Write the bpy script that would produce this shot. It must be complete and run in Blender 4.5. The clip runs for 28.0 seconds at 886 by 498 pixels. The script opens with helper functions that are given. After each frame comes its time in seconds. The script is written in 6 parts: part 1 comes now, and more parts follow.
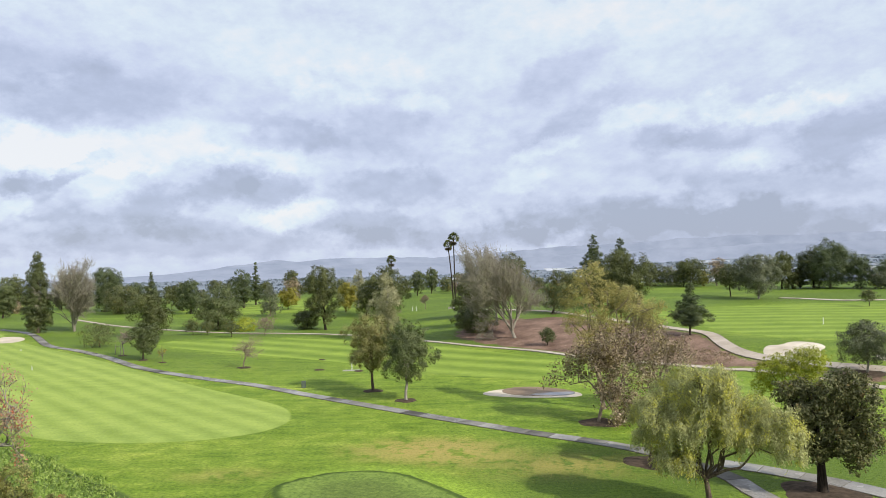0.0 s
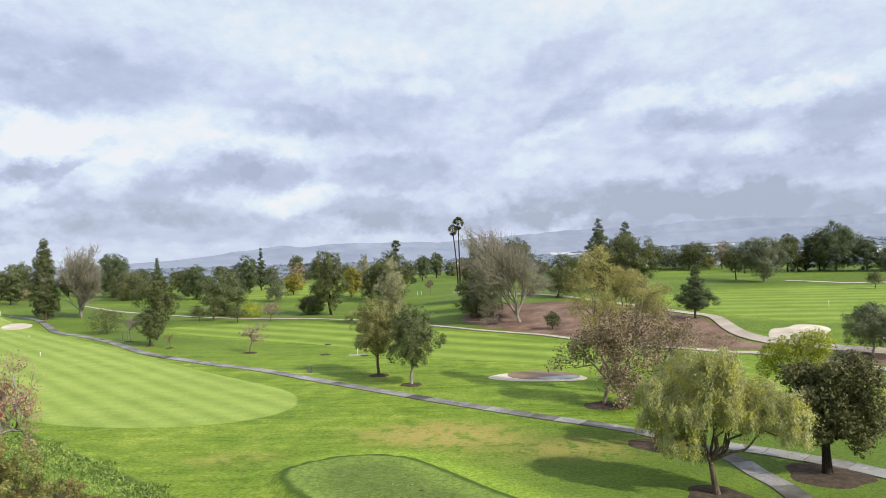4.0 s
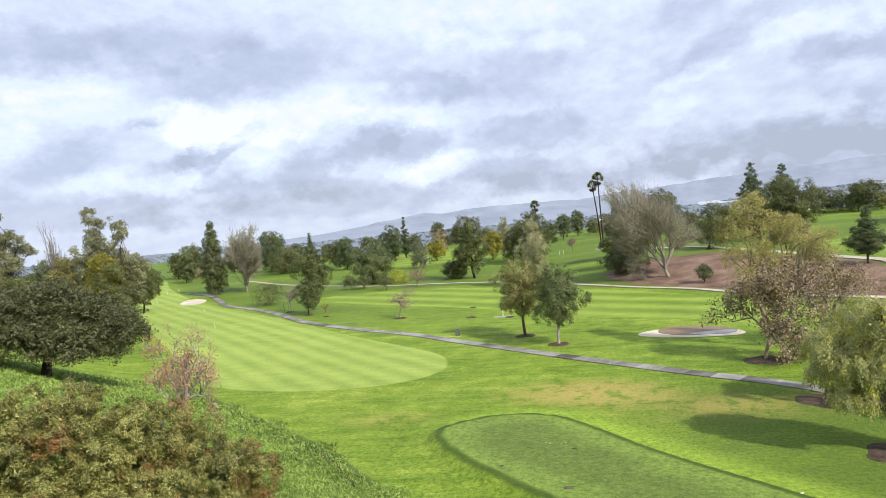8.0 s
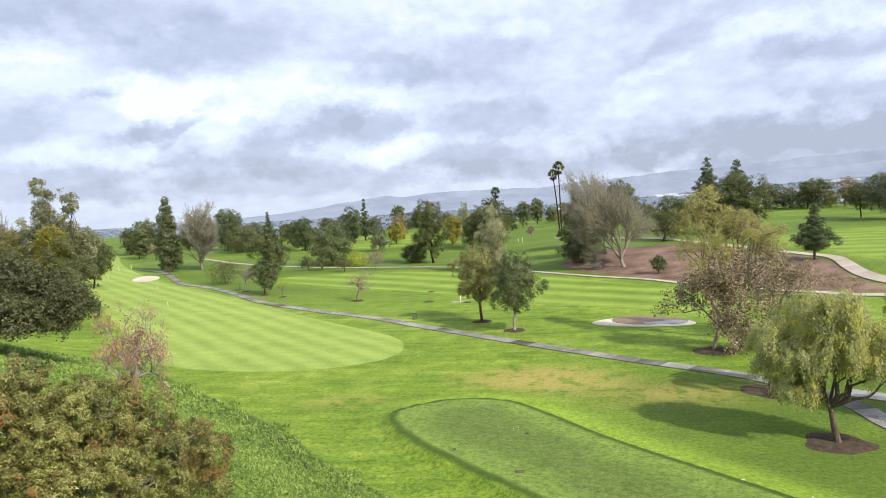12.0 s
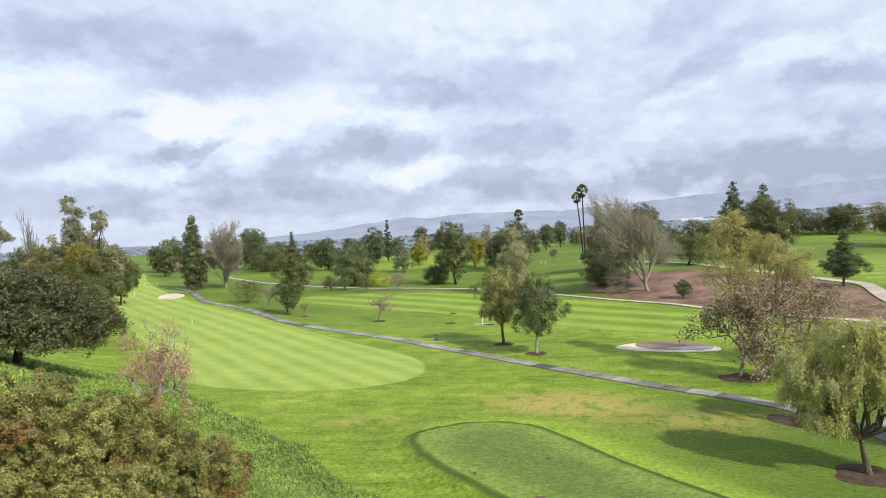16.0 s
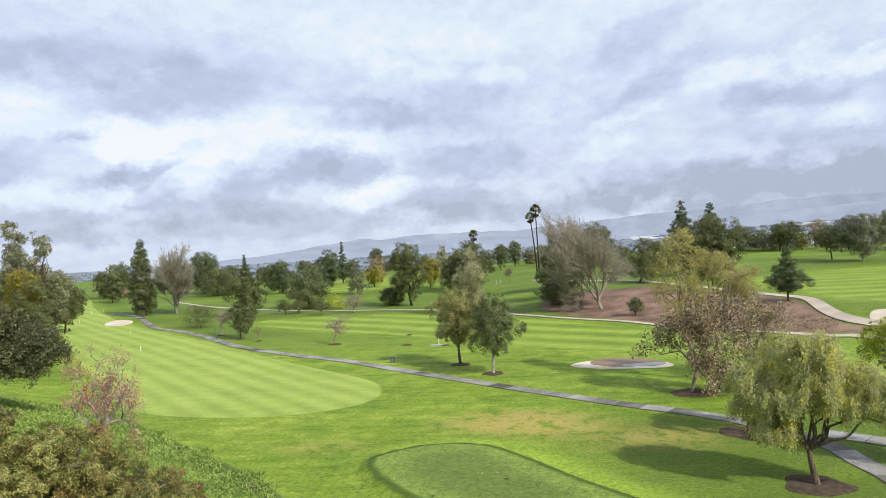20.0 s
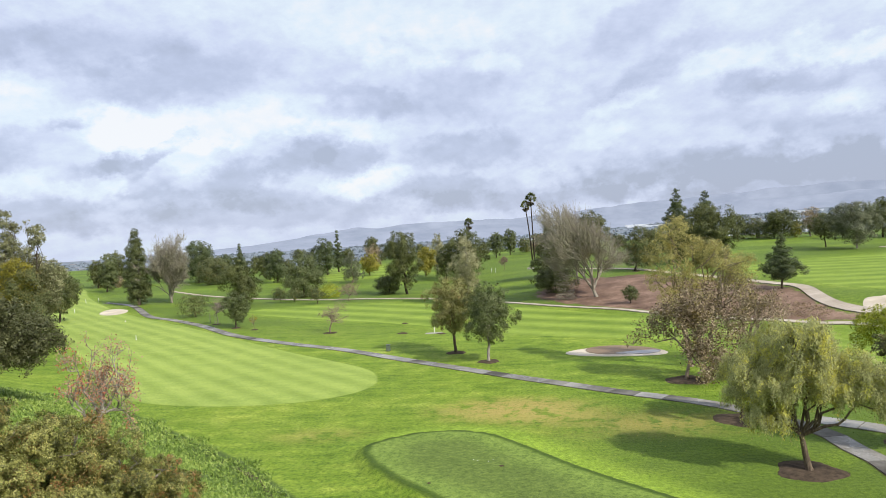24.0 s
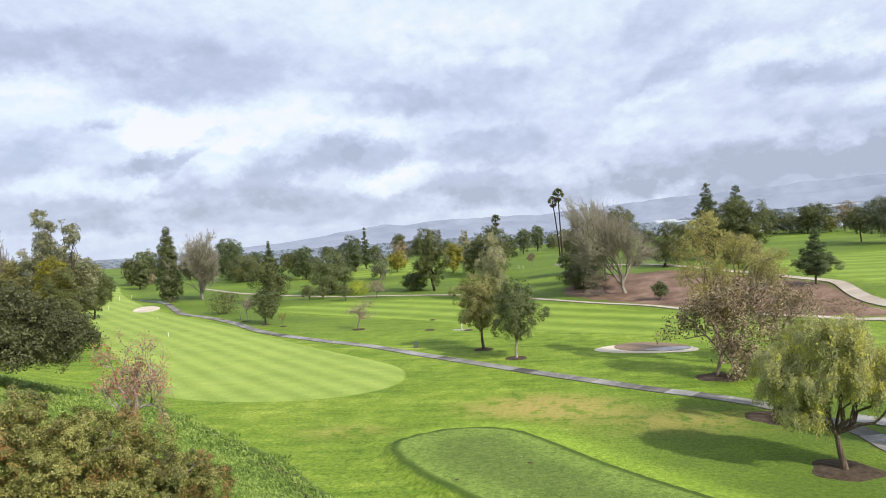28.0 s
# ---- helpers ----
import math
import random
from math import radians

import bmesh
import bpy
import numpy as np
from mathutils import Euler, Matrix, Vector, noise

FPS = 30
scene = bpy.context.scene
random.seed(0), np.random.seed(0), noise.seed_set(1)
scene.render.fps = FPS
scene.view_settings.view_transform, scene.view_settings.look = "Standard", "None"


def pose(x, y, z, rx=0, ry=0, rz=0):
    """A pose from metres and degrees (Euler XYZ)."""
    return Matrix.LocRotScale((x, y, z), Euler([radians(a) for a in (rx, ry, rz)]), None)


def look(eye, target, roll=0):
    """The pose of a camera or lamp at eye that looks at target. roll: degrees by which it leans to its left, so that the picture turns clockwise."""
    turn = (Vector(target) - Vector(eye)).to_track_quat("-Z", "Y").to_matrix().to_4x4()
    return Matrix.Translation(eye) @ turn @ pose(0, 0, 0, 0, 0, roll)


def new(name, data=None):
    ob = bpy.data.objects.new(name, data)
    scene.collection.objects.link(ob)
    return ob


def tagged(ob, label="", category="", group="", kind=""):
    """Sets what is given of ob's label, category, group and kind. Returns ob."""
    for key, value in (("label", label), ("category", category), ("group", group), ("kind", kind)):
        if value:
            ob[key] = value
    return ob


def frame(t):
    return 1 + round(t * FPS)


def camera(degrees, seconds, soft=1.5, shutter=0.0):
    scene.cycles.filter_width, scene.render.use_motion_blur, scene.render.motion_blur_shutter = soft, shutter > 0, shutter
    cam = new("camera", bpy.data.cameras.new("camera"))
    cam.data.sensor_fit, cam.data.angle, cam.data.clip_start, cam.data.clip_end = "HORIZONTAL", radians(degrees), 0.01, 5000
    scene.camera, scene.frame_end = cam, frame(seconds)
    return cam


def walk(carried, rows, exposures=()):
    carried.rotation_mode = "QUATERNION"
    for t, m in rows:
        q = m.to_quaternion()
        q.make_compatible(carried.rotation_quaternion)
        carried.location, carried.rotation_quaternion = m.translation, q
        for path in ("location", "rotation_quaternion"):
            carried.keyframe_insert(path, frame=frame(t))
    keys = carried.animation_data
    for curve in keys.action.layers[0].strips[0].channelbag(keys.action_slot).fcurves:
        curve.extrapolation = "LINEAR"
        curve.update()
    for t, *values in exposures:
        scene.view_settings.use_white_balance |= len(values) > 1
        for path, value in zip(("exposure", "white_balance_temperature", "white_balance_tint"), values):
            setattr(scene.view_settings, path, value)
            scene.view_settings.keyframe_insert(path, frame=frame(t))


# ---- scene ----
cam = camera(63.7, 28.0, 0.6)
EYE = (0.0, 0.0, 16.0)
PATH = [
    (0, pose(*EYE, 91.08, 1.00, -0.00)),
    (0.5, pose(*EYE, 91.01, 0.94, 0.26)),
    (1, pose(*EYE, 90.84, 0.79, 0.53)),
    (1.5, pose(*EYE, 90.57, 0.67, 0.70)),
    (2, pose(*EYE, 90.28, 0.71, 0.75)),
    (2.5, pose(*EYE, 90.03, 0.84, 0.64)),
    (4.5, pose(*EYE, 89.84, 1.49, 0.50)),
    (5, pose(*EYE, 89.82, 1.69, 0.93)),
    (5.3, pose(*EYE, 89.82, 1.77, 1.82)),
    (5.5, pose(*EYE, 88.83, 2.86, 3.38)),
    (5.6, pose(*EYE, 88.79, 3.34, 4.64)),
    (5.7, pose(*EYE, 88.55, 3.68, 5.97)),
    (5.8, pose(*EYE, 88.84, 2.69, 6.87)),
    (5.9, pose(*EYE, 90.06, 2.01, 7.36)),
    (6, pose(*EYE, 92.22, 2.03, 8.17)),
    (6.1, pose(*EYE, 95.59, 3.61, 9.73)),
    (6.2, pose(*EYE, 95.68, 3.96, 10.16)),
    (6.3, pose(*EYE, 93.10, 3.67, 8.17)),
    (6.4, pose(*EYE, 89.74, 3.63, 7.32)),
    (6.5, pose(*EYE, 86.81, 3.75, 8.41)),
    (6.6, pose(*EYE, 86.43, 4.55, 9.60)),
    (6.8, pose(*EYE, 85.94, 4.90, 11.47)),
    (7, pose(*EYE, 85.88, 4.82, 13.11)),
    (7.5, pose(*EYE, 86.66, 4.09, 14.79)),
    (8, pose(*EYE, 87.40, 5.07, 11.52)),
    (8.5, pose(*EYE, 85.85, 3.04, 8.04)),
    (9, pose(*EYE, 83.89, 2.07, 6.90)),
    (9.5, pose(*EYE, 84.09, 2.62, 6.77)),
    (10, pose(*EYE, 84.19, 2.21, 7.44)),
    (10.5, pose(*EYE, 84.46, 2.26, 7.91)),
    (11, pose(*EYE, 84.91, 2.50, 8.12)),
    (11.5, pose(*EYE, 85.37, 2.78, 8.27)),
    (12, pose(*EYE, 85.91, 3.10, 8.37)),
    (12.5, pose(*EYE, 86.46, 3.28, 8.53)),
    (14.5, pose(*EYE, 88.39, 2.69, 9.72)),
    (15, pose(*EYE, 88.38, 2.62, 10.14)),
    (15.5, pose(*EYE, 88.10, 2.60, 10.31)),
    (16, pose(*EYE, 87.73, 2.51, 10.22)),
    (16.5, pose(*EYE, 87.33, 2.40, 10.09)),
    (17, pose(*EYE, 87.15, 2.28, 9.78)),
    (17.5, pose(*EYE, 87.26, 2.35, 9.42)),
    (18, pose(*EYE, 87.65, 2.57, 8.88)),
    (18.5, pose(*EYE, 88.14, 2.82, 8.16)),
    (19, pose(*EYE, 88.58, 2.99, 7.43)),
    (19.5, pose(*EYE, 88.92, 3.13, 6.92)),
    (20, pose(*EYE, 89.24, 3.16, 6.61)),
    (20.5, pose(*EYE, 89.49, 3.20, 6.51)),
    (22.5, pose(*EYE, 88.86, 3.35, 6.71)),
    (23, pose(*EYE, 88.58, 3.25, 6.59)),
    (23.5, pose(*EYE, 88.43, 3.23, 6.43)),
    (24, pose(*EYE, 88.29, 3.26, 6.23)),
    (24.5, pose(*EYE, 88.17, 3.36, 6.08)),
    (25, pose(*EYE, 88.05, 3.42, 6.14)),
    (25.5, pose(*EYE, 88.05, 3.38, 6.33)),
    (26, pose(*EYE, 88.09, 3.34, 6.64)),
    (26.5, pose(*EYE, 88.12, 3.25, 7.13)),
    (27, pose(*EYE, 88.13, 3.25, 7.63)),
    (27.5, pose(*EYE, 88.18, 3.41, 8.09)),
    (28, pose(*EYE, 88.15, 3.60, 8.40)),
]
walk(cam, PATH, ((0.0, -0.09), (5.0, -0.08), (5.7, -0.12), (6.1, -0.01), (6.5, -0.14), (7.0, -0.02), (7.5, 0.06), (8.0, 0.09), (12.5, 0.12), (15.0, 0.04), (20, -0.01), (23, -0.01), (28.0, 0.02)))

# ---- light ----
SUN_EL, SUN_AZ = 36.0, 128.0   # degrees above the horizon; degrees from +y towards +x
world = bpy.data.worlds.new("sky")
scene.world = world
world.use_nodes = True
wt = world.node_tree
wt.nodes.clear()


def wnode(kind, **values):
    n = wt.nodes.new(kind)
    for key, value in values.items():
        n.inputs[key].default_value = value
    return n


def wmath(op, a, b=0.0, c=0.0):
    n = wt.nodes.new("ShaderNodeMath")
    n.operation = op
    for k, value in enumerate((a, b, c)):
        if isinstance(value, (int, float)):
            n.inputs[k].default_value = value
        else:
            wt.links.new(value, n.inputs[k])
    return n.outputs[0]


coord = wt.nodes.new("ShaderNodeTexCoord")
split = wt.nodes.new("ShaderNodeSeparateXYZ")
wt.links.new(coord.outputs["Generated"], split.inputs[0])
sky_az = wmath("MULTIPLY", wmath("ARCTAN2", split.outputs[0], split.outputs[1]), 180 / math.pi)
sky_el = wmath("MULTIPLY", wmath("ARCSINE", split.outputs[2]), 180 / math.pi)
flat = wt.nodes.new("ShaderNodeCombineXYZ")
wt.links.new(sky_az, flat.inputs[0])
wt.links.new(sky_el, flat.inputs[1])
# wind-torn edges: the sky's map is pushed about at two scales, then blobs of cloud are laid on it
bend = wt.nodes.new("ShaderNodeVectorMath")
bend.operation = "ADD"
wt.links.new(flat.outputs[0], bend.inputs[0])
torn = None
for scale, reach in ((0.30, 2.2), (0.9, 1.5), (2.6, 0.7)):
    stretch = wt.nodes.new("ShaderNodeMapping")
    stretch.inputs["Rotation"].default_value = (0, 0, radians(-18))
    stretch.inputs["Scale"].default_value = (0.9, 1.1, 1)
    wt.links.new(flat.outputs[0], stretch.inputs[0])
    nz = wnode("ShaderNodeTexNoise", Scale=scale, Detail=4.0, Roughness=0.6)
    wt.links.new(stretch.outputs[0], nz.inputs["Vector"])
    off = wt.nodes.new("ShaderNodeVectorMath")
    off.operation = "MULTIPLY_ADD"
    off.inputs[1].default_value = (reach, reach * 0.7, 0)
    off.inputs[2].default_value = (-reach / 2, -reach * 0.35, 0)
    wt.links.new(nz.outputs["Color"], off.inputs[0])
    if torn is None:
        torn = off.outputs[0]
    else:
        both = wt.nodes.new("ShaderNodeVectorMath")
        both.operation = "ADD"
        wt.links.new(torn, both.inputs[0])
        wt.links.new(off.outputs[0], both.inputs[1])
        torn = both.outputs[0]
wt.links.new(torn, bend.inputs[1])
sky_map = bend.outputs[0]
# broad and fine unevenness over the whole sky
grain = wnode("ShaderNodeTexNoise", Scale=0.22, Detail=7.0, Roughness=0.58)
wide = wt.nodes.new("ShaderNodeMapping")
wide.inputs["Rotation"].default_value = (0, 0, radians(-15))
wide.inputs["Scale"].default_value = (0.72, 1.3, 1)
wt.links.new(flat.outputs[0], wide.inputs[0])
wt.links.new(wide.outputs[0], grain.inputs["Vector"])
curl = wnode("ShaderNodeTexNoise", Scale=0.9, Detail=6.0, Roughness=0.6)
wt.links.new(wide.outputs[0], curl.inputs["Vector"])
tone = wmath("ADD", wmath("MULTIPLY_ADD", grain.outputs["Fac"], 0.40, 0.28), wmath("MULTIPLY_ADD", curl.outputs["Fac"], 0.42, -0.09))


ragged = wnode("ShaderNodeTexNoise", Scale=0.36, Detail=9.0, Roughness=0.56)
puff = wt.nodes.new("ShaderNodeMapping")
puff.inputs["Rotation"].default_value = (0, 0, radians(-20))
puff.inputs["Scale"].default_value = (0.85, 1.15, 1)
wt.links.new(flat.outputs[0], puff.inputs[0])
wt.links.new(puff.outputs[0], ragged.inputs["Vector"])
fray = wmath("MULTIPLY_ADD", ragged.outputs["Fac"], 2.3, -1.15)


def cloud(az, el, wide_by, high_by, turn, amount):
    """One mass of cloud (negative: grey, positive: bright) at an azimuth and elevation, in degrees."""
    global tone
    m = wt.nodes.new("ShaderNodeMapping")
    m.vector_type = "TEXTURE"
    m.inputs["Location"].default_value = (az, el, 0)
    m.inputs["Rotation"].default_value = (0, 0, radians(turn))
    m.inputs["Scale"].default_value = (wide_by, high_by, 1)
    wt.links.new(sky_map, m.inputs[0])
    d = wt.nodes.new("ShaderNodeVectorMath")
    d.operation = "LENGTH"
    wt.links.new(m.outputs[0], d.inputs[0])
    r = wt.nodes.new("ShaderNodeMapRange")
    r.interpolation_type = "SMOOTHSTEP"
    r.inputs["From Min"].default_value = 1.28
    r.inputs["From Max"].default_value = 0.42
    wt.links.new(wmath("ADD", d.outputs["Value"], fray), r.inputs["Value"])
    tone = wmath("MULTIPLY_ADD", r.outputs["Result"], amount, tone)


cloud(-22.9, 9.1, 10.5, 2.0, 6, 0.36)
cloud(-13.4, 8.1, 4.5, 1.0, -4, 0.26)
cloud(-29.8, 8.3, 4.1, 2.3, 3, 0.26)
cloud(-30.5, 4.4, 3.4, 0.9, 11, 0.22)
cloud(-25.2, 6.0, 2.5, 1.7, 2, 0.26)
cloud(-11.3, 4.0, 3.1, 1.3, 15, 0.46)
cloud(-14.8, 3.8, 1.3, 0.9, -0, 0.22)
cloud(-1.8, 12.7, 2.8, 1.1, -6, 0.21)
cloud(1.4, 9.9, 4.1, 1.5, -1, 0.24)
cloud(-6.3, 14.5, 5.5, 1.8, 0, 0.12)
cloud(16.4, 11.1, 6.4, 1.1, 6, 0.24)
cloud(25.5, 10.7, 5.0, 1.1, 5, 0.30)
cloud(23.2, 7.0, 2.5, 0.9, 9, 0.24)
cloud(6.3, 6.4, 2.7, 1.1, 18, 0.18)
cloud(2.2, 3.4, 2.5, 0.8, -1, 0.21)
cloud(29.9, 11.6, 5.5, 0.9, 1, 0.18)
cloud(8.6, 8.8, 3.6, 0.6, 18, 0.19)
cloud(10.1, 18.7, 13.6, 1.8, -4, 0.12)
cloud(-12.5, 15.6, 7.3, 2.7, 2, 0.08)
cloud(-26.2, 11.9, 8.6, 2.5, 13, -0.27)
cloud(-28.4, 14.8, 8.2, 1.4, 6, -0.11)
cloud(-22.8, 10.3, 3.2, 0.8, 3, -0.16)
cloud(-13.4, 10.4, 5.0, 1.6, -2, -0.29)
cloud(-3.6, 10.2, 7.7, 2.0, -0, -0.22)
cloud(-4.2, 6.1, 6.4, 1.5, 2, -0.32)
cloud(-16.9, 6.3, 3.2, 1.6, 21, -0.45)
cloud(-27.0, 6.9, 3.0, 0.6, 34, -0.43)
cloud(-31.0, 5.9, 1.8, 1.0, 2, -0.34)
cloud(-29.3, 4.0, 3.4, 0.9, 23, -0.29)
cloud(-22.9, 4.6, 3.6, 1.5, 17, -0.38)
cloud(-13.5, 5.7, 3.2, 1.3, 15, -0.34)
cloud(-26.6, 3.1, 9.1, 1.1, 0, -0.18)
cloud(-18.9, 3.1, 4.5, 1.1, -0, -0.25)
cloud(-7.4, 3.3, 5.5, 1.3, -1, -0.29)
cloud(9.6, 14.6, 5.9, 1.6, 26, -0.23)
cloud(10.8, 11.0, 5.2, 1.2, 25, -0.23)
cloud(5.4, 9.3, 4.5, 0.8, 13, -0.13)
cloud(16.8, 9.2, 2.2, 1.5, -4, -0.29)
cloud(21.5, 9.1, 4.1, 0.9, 4, -0.29)
cloud(29.4, 8.2, 4.5, 1.9, 19, -0.39)
cloud(19.2, 6.5, 5.5, 1.0, -3, -0.13)
cloud(26.1, 5.0, 8.2, 1.5, -4, -0.22)
cloud(14.1, 3.6, 10.0, 1.7, -2, -0.24)
cloud(24.2, 2.7, 12.5, 1.4, -2, -0.40)
cloud(20.3, 1.5, 16.5, 1.2, -2, -0.42)
cloud(0.8, 1.8, 13.6, 0.9, -1, -0.23)
cloud(-19.0, 1.8, 15.9, 1.1, -0, -0.25)
cloud(-0.7, 19.1, 9.1, 1.6, -1, -0.09)
cloud(-41.2, 11.2, 8.2, 0.9, 1, 0.22)
cloud(-36.5, 9.9, 6.8, 1.4, -1, 0.24)
cloud(-36.2, 4.7, 5.0, 1.1, 6, 0.22)
cloud(-44.0, 7.6, 3.6, 1.7, -1, 0.24)
cloud(-39.1, 6.3, 4.1, 1.7, 24, -0.29)
cloud(-33.5, 8.6, 1.5, 0.6, -1, -0.32)
cloud(-31.9, 5.7, 2.7, 0.8, 13, -0.32)
cloud(-42.4, 13.8, 9.1, 1.7, 2, -0.22)
cloud(-33.0, 13.9, 9.1, 1.9, 0, -0.16)
cloud(-39.4, 2.6, 11.4, 1.5, -3, -0.25)
cloud(16.0, 3.4, 12.0, 1.6, 1, -0.18)
cloud(3.0, 2.8, 13.0, 1.3, 1, -0.16)
cloud(2.0, 17.5, 40.0, 4.5, 0, 0.16)
cloud(75.0, 25.0, 35.0, 12.0, 10, -0.30)
cloud(-80.0, 30.0, 35.0, 14.0, 10, -0.25)
cloud(120.0, 20.0, 40.0, 10.0, 10, 0.20)
cloud(-130.0, 25.0, 40.0, 12.0, 10, 0.20)
cloud(170.0, 30.0, 45.0, 14.0, 10, -0.30)
cloud(-170.0, 50.0, 40.0, 10.0, 10, 0.20)
cloud(60.0, 50.0, 30.0, 10.0, 10, -0.25)
cloud(-40.0, 48.0, 35.0, 9.0, 10, -0.25)
cloud(10.0, 45.0, 40.0, 8.0, 10, 0.15)
ramp = wt.nodes.new("ShaderNodeValToRGB")
ramp.color_ramp.elements[0].position, ramp.color_ramp.elements[0].color = 0.0, (0.45, 0.51, 0.665, 1)
ramp.color_ramp.elements[1].position, ramp.color_ramp.elements[1].color = 1.0, (0.96, 0.98, 1.02, 1)
for at, colour in ((0.3, (0.552, 0.622, 0.82, 1)), (0.55, (0.68, 0.755, 0.96, 1)), (0.8, (0.81, 0.92, 1.03, 1))):
    ramp.color_ramp.elements.new(at).color = colour
wt.links.new(tone, ramp.inputs[0])
nishita = wt.nodes.new("ShaderNodeTexSky")
nishita.sky_type = "NISHITA"
nishita.sun_disc = False
nishita.sun_elevation, nishita.sun_rotation = radians(SUN_EL), radians(SUN_AZ)
clear = wt.nodes.new("ShaderNodeBackground")
clear.inputs["Strength"].default_value = 0.1
wt.links.new(nishita.outputs[0], clear.inputs[0])
covered = wt.nodes.new("ShaderNodeBackground")
covered.inputs["Strength"].default_value = 1.0
wt.links.new(ramp.outputs[0], covered.inputs[0])
cover = wt.nodes.new("ShaderNodeMixShader")
cover.inputs[0].default_value = 0.9
wt.links.new(clear.outputs[0], cover.inputs[1])
wt.links.new(covered.outputs[0], cover.inputs[2])
world_out = wt.nodes.new("ShaderNodeOutputWorld")
wt.links.new(cover.outputs[0], world_out.inputs[0])

sun_lamp = bpy.data.lights.new("sun", "SUN")
sun_lamp.energy, sun_lamp.angle, sun_lamp.color = 5.0, radians(1.2), (1.0, 0.95, 0.86)
sun = new("sun", sun_lamp)
sun_way = Vector((math.sin(radians(SUN_AZ)) * math.cos(radians(SUN_EL)), math.cos(radians(SUN_AZ)) * math.cos(radians(SUN_EL)), math.sin(radians(SUN_EL))))
sun.matrix_world = look(sun_way * 300, (0, 0, 0))


# ---- materials ----
def material(name, rough=0.8, spec=0.3):
    m = bpy.data.materials.new(name)
    m.use_nodes = True
    b = m.node_tree.nodes["Principled BSDF"]
    b.inputs["Roughness"].default_value = rough
    b.inputs["Specular IOR Level"].default_value = spec
    return m, m.node_tree, b


def add(tree, kind, **values):
    n = tree.nodes.new(kind)
    for key, value in values.items():
        n.inputs[key].default_value = value
    return n


def noise_of(tree, scale, detail=4.0, rough=0.6, stretch=None, turn=0.0):
    """Noise in object space; scale is in waves a metre."""
    tc = tree.nodes.new("ShaderNodeTexCoord")
    n = add(tree, "ShaderNodeTexNoise", Scale=scale, Detail=detail, Roughness=rough)
    if stretch:
        mp = add(tree, "ShaderNodeMapping", Scale=stretch, Rotation=(0, 0, turn))
        tree.links.new(tc.outputs["Object"], mp.inputs[0])
        tree.links.new(mp.outputs[0], n.inputs["Vector"])
    else:
        tree.links.new(tc.outputs["Object"], n.inputs["Vector"])
    return n.outputs["Fac"]


def ramp_of(tree, fac, *stops):
    r = tree.nodes.new("ShaderNodeValToRGB")
    e = r.color_ramp.elements
    e[0].position, e[0].color = stops[0][0], (*stops[0][1], 1)
    e[1].position, e[1].color = stops[-1][0], (*stops[-1][1], 1)
    for at, colour in stops[1:-1]:
        e.new(at).color = (*colour, 1)
    tree.links.new(fac, r.inputs[0])
    return r.outputs[0]


def mixed(tree, fac, a, b, mode="MIX"):
    n = tree.nodes.new("ShaderNodeMix")
    n.data_type, n.blend_type = "RGBA", mode
    for socket, value in ((n.inputs[0], fac), (n.inputs[6], a), (n.inputs[7], b)):
        if isinstance(value, (int, float)):
            socket.default_value = value
        elif isinstance(value, tuple):
            socket.default_value = (*value, 1)
        else:
            tree.links.new(value, socket)
    return n.outputs[2]


def calc(tree, op, a, b=0.0, c=0.0):
    n = tree.nodes.new("ShaderNodeMath")
    n.operation = op
    for k, value in enumerate((a, b, c)):
        if isinstance(value, (int, float)):
            n.inputs[k].default_value = value
        else:
            tree.links.new(value, n.inputs[k])
    return n.outputs[0]


def step_of(tree, value, low, high):
    r = add(tree, "ShaderNodeMapRange", **{"From Min": low, "From Max": high})
    r.interpolation_type = "SMOOTHSTEP"
    tree.links.new(value, r.inputs["Value"])
    return r.outputs["Result"]


def bump_of(tree, bsdf, fac, distance, strength=0.6):
    b = add(tree, "ShaderNodeBump", Strength=strength, Distance=distance)
    tree.links.new(fac, b.inputs["Height"])
    tree.links.new(b.outputs[0], bsdf.inputs["Normal"])


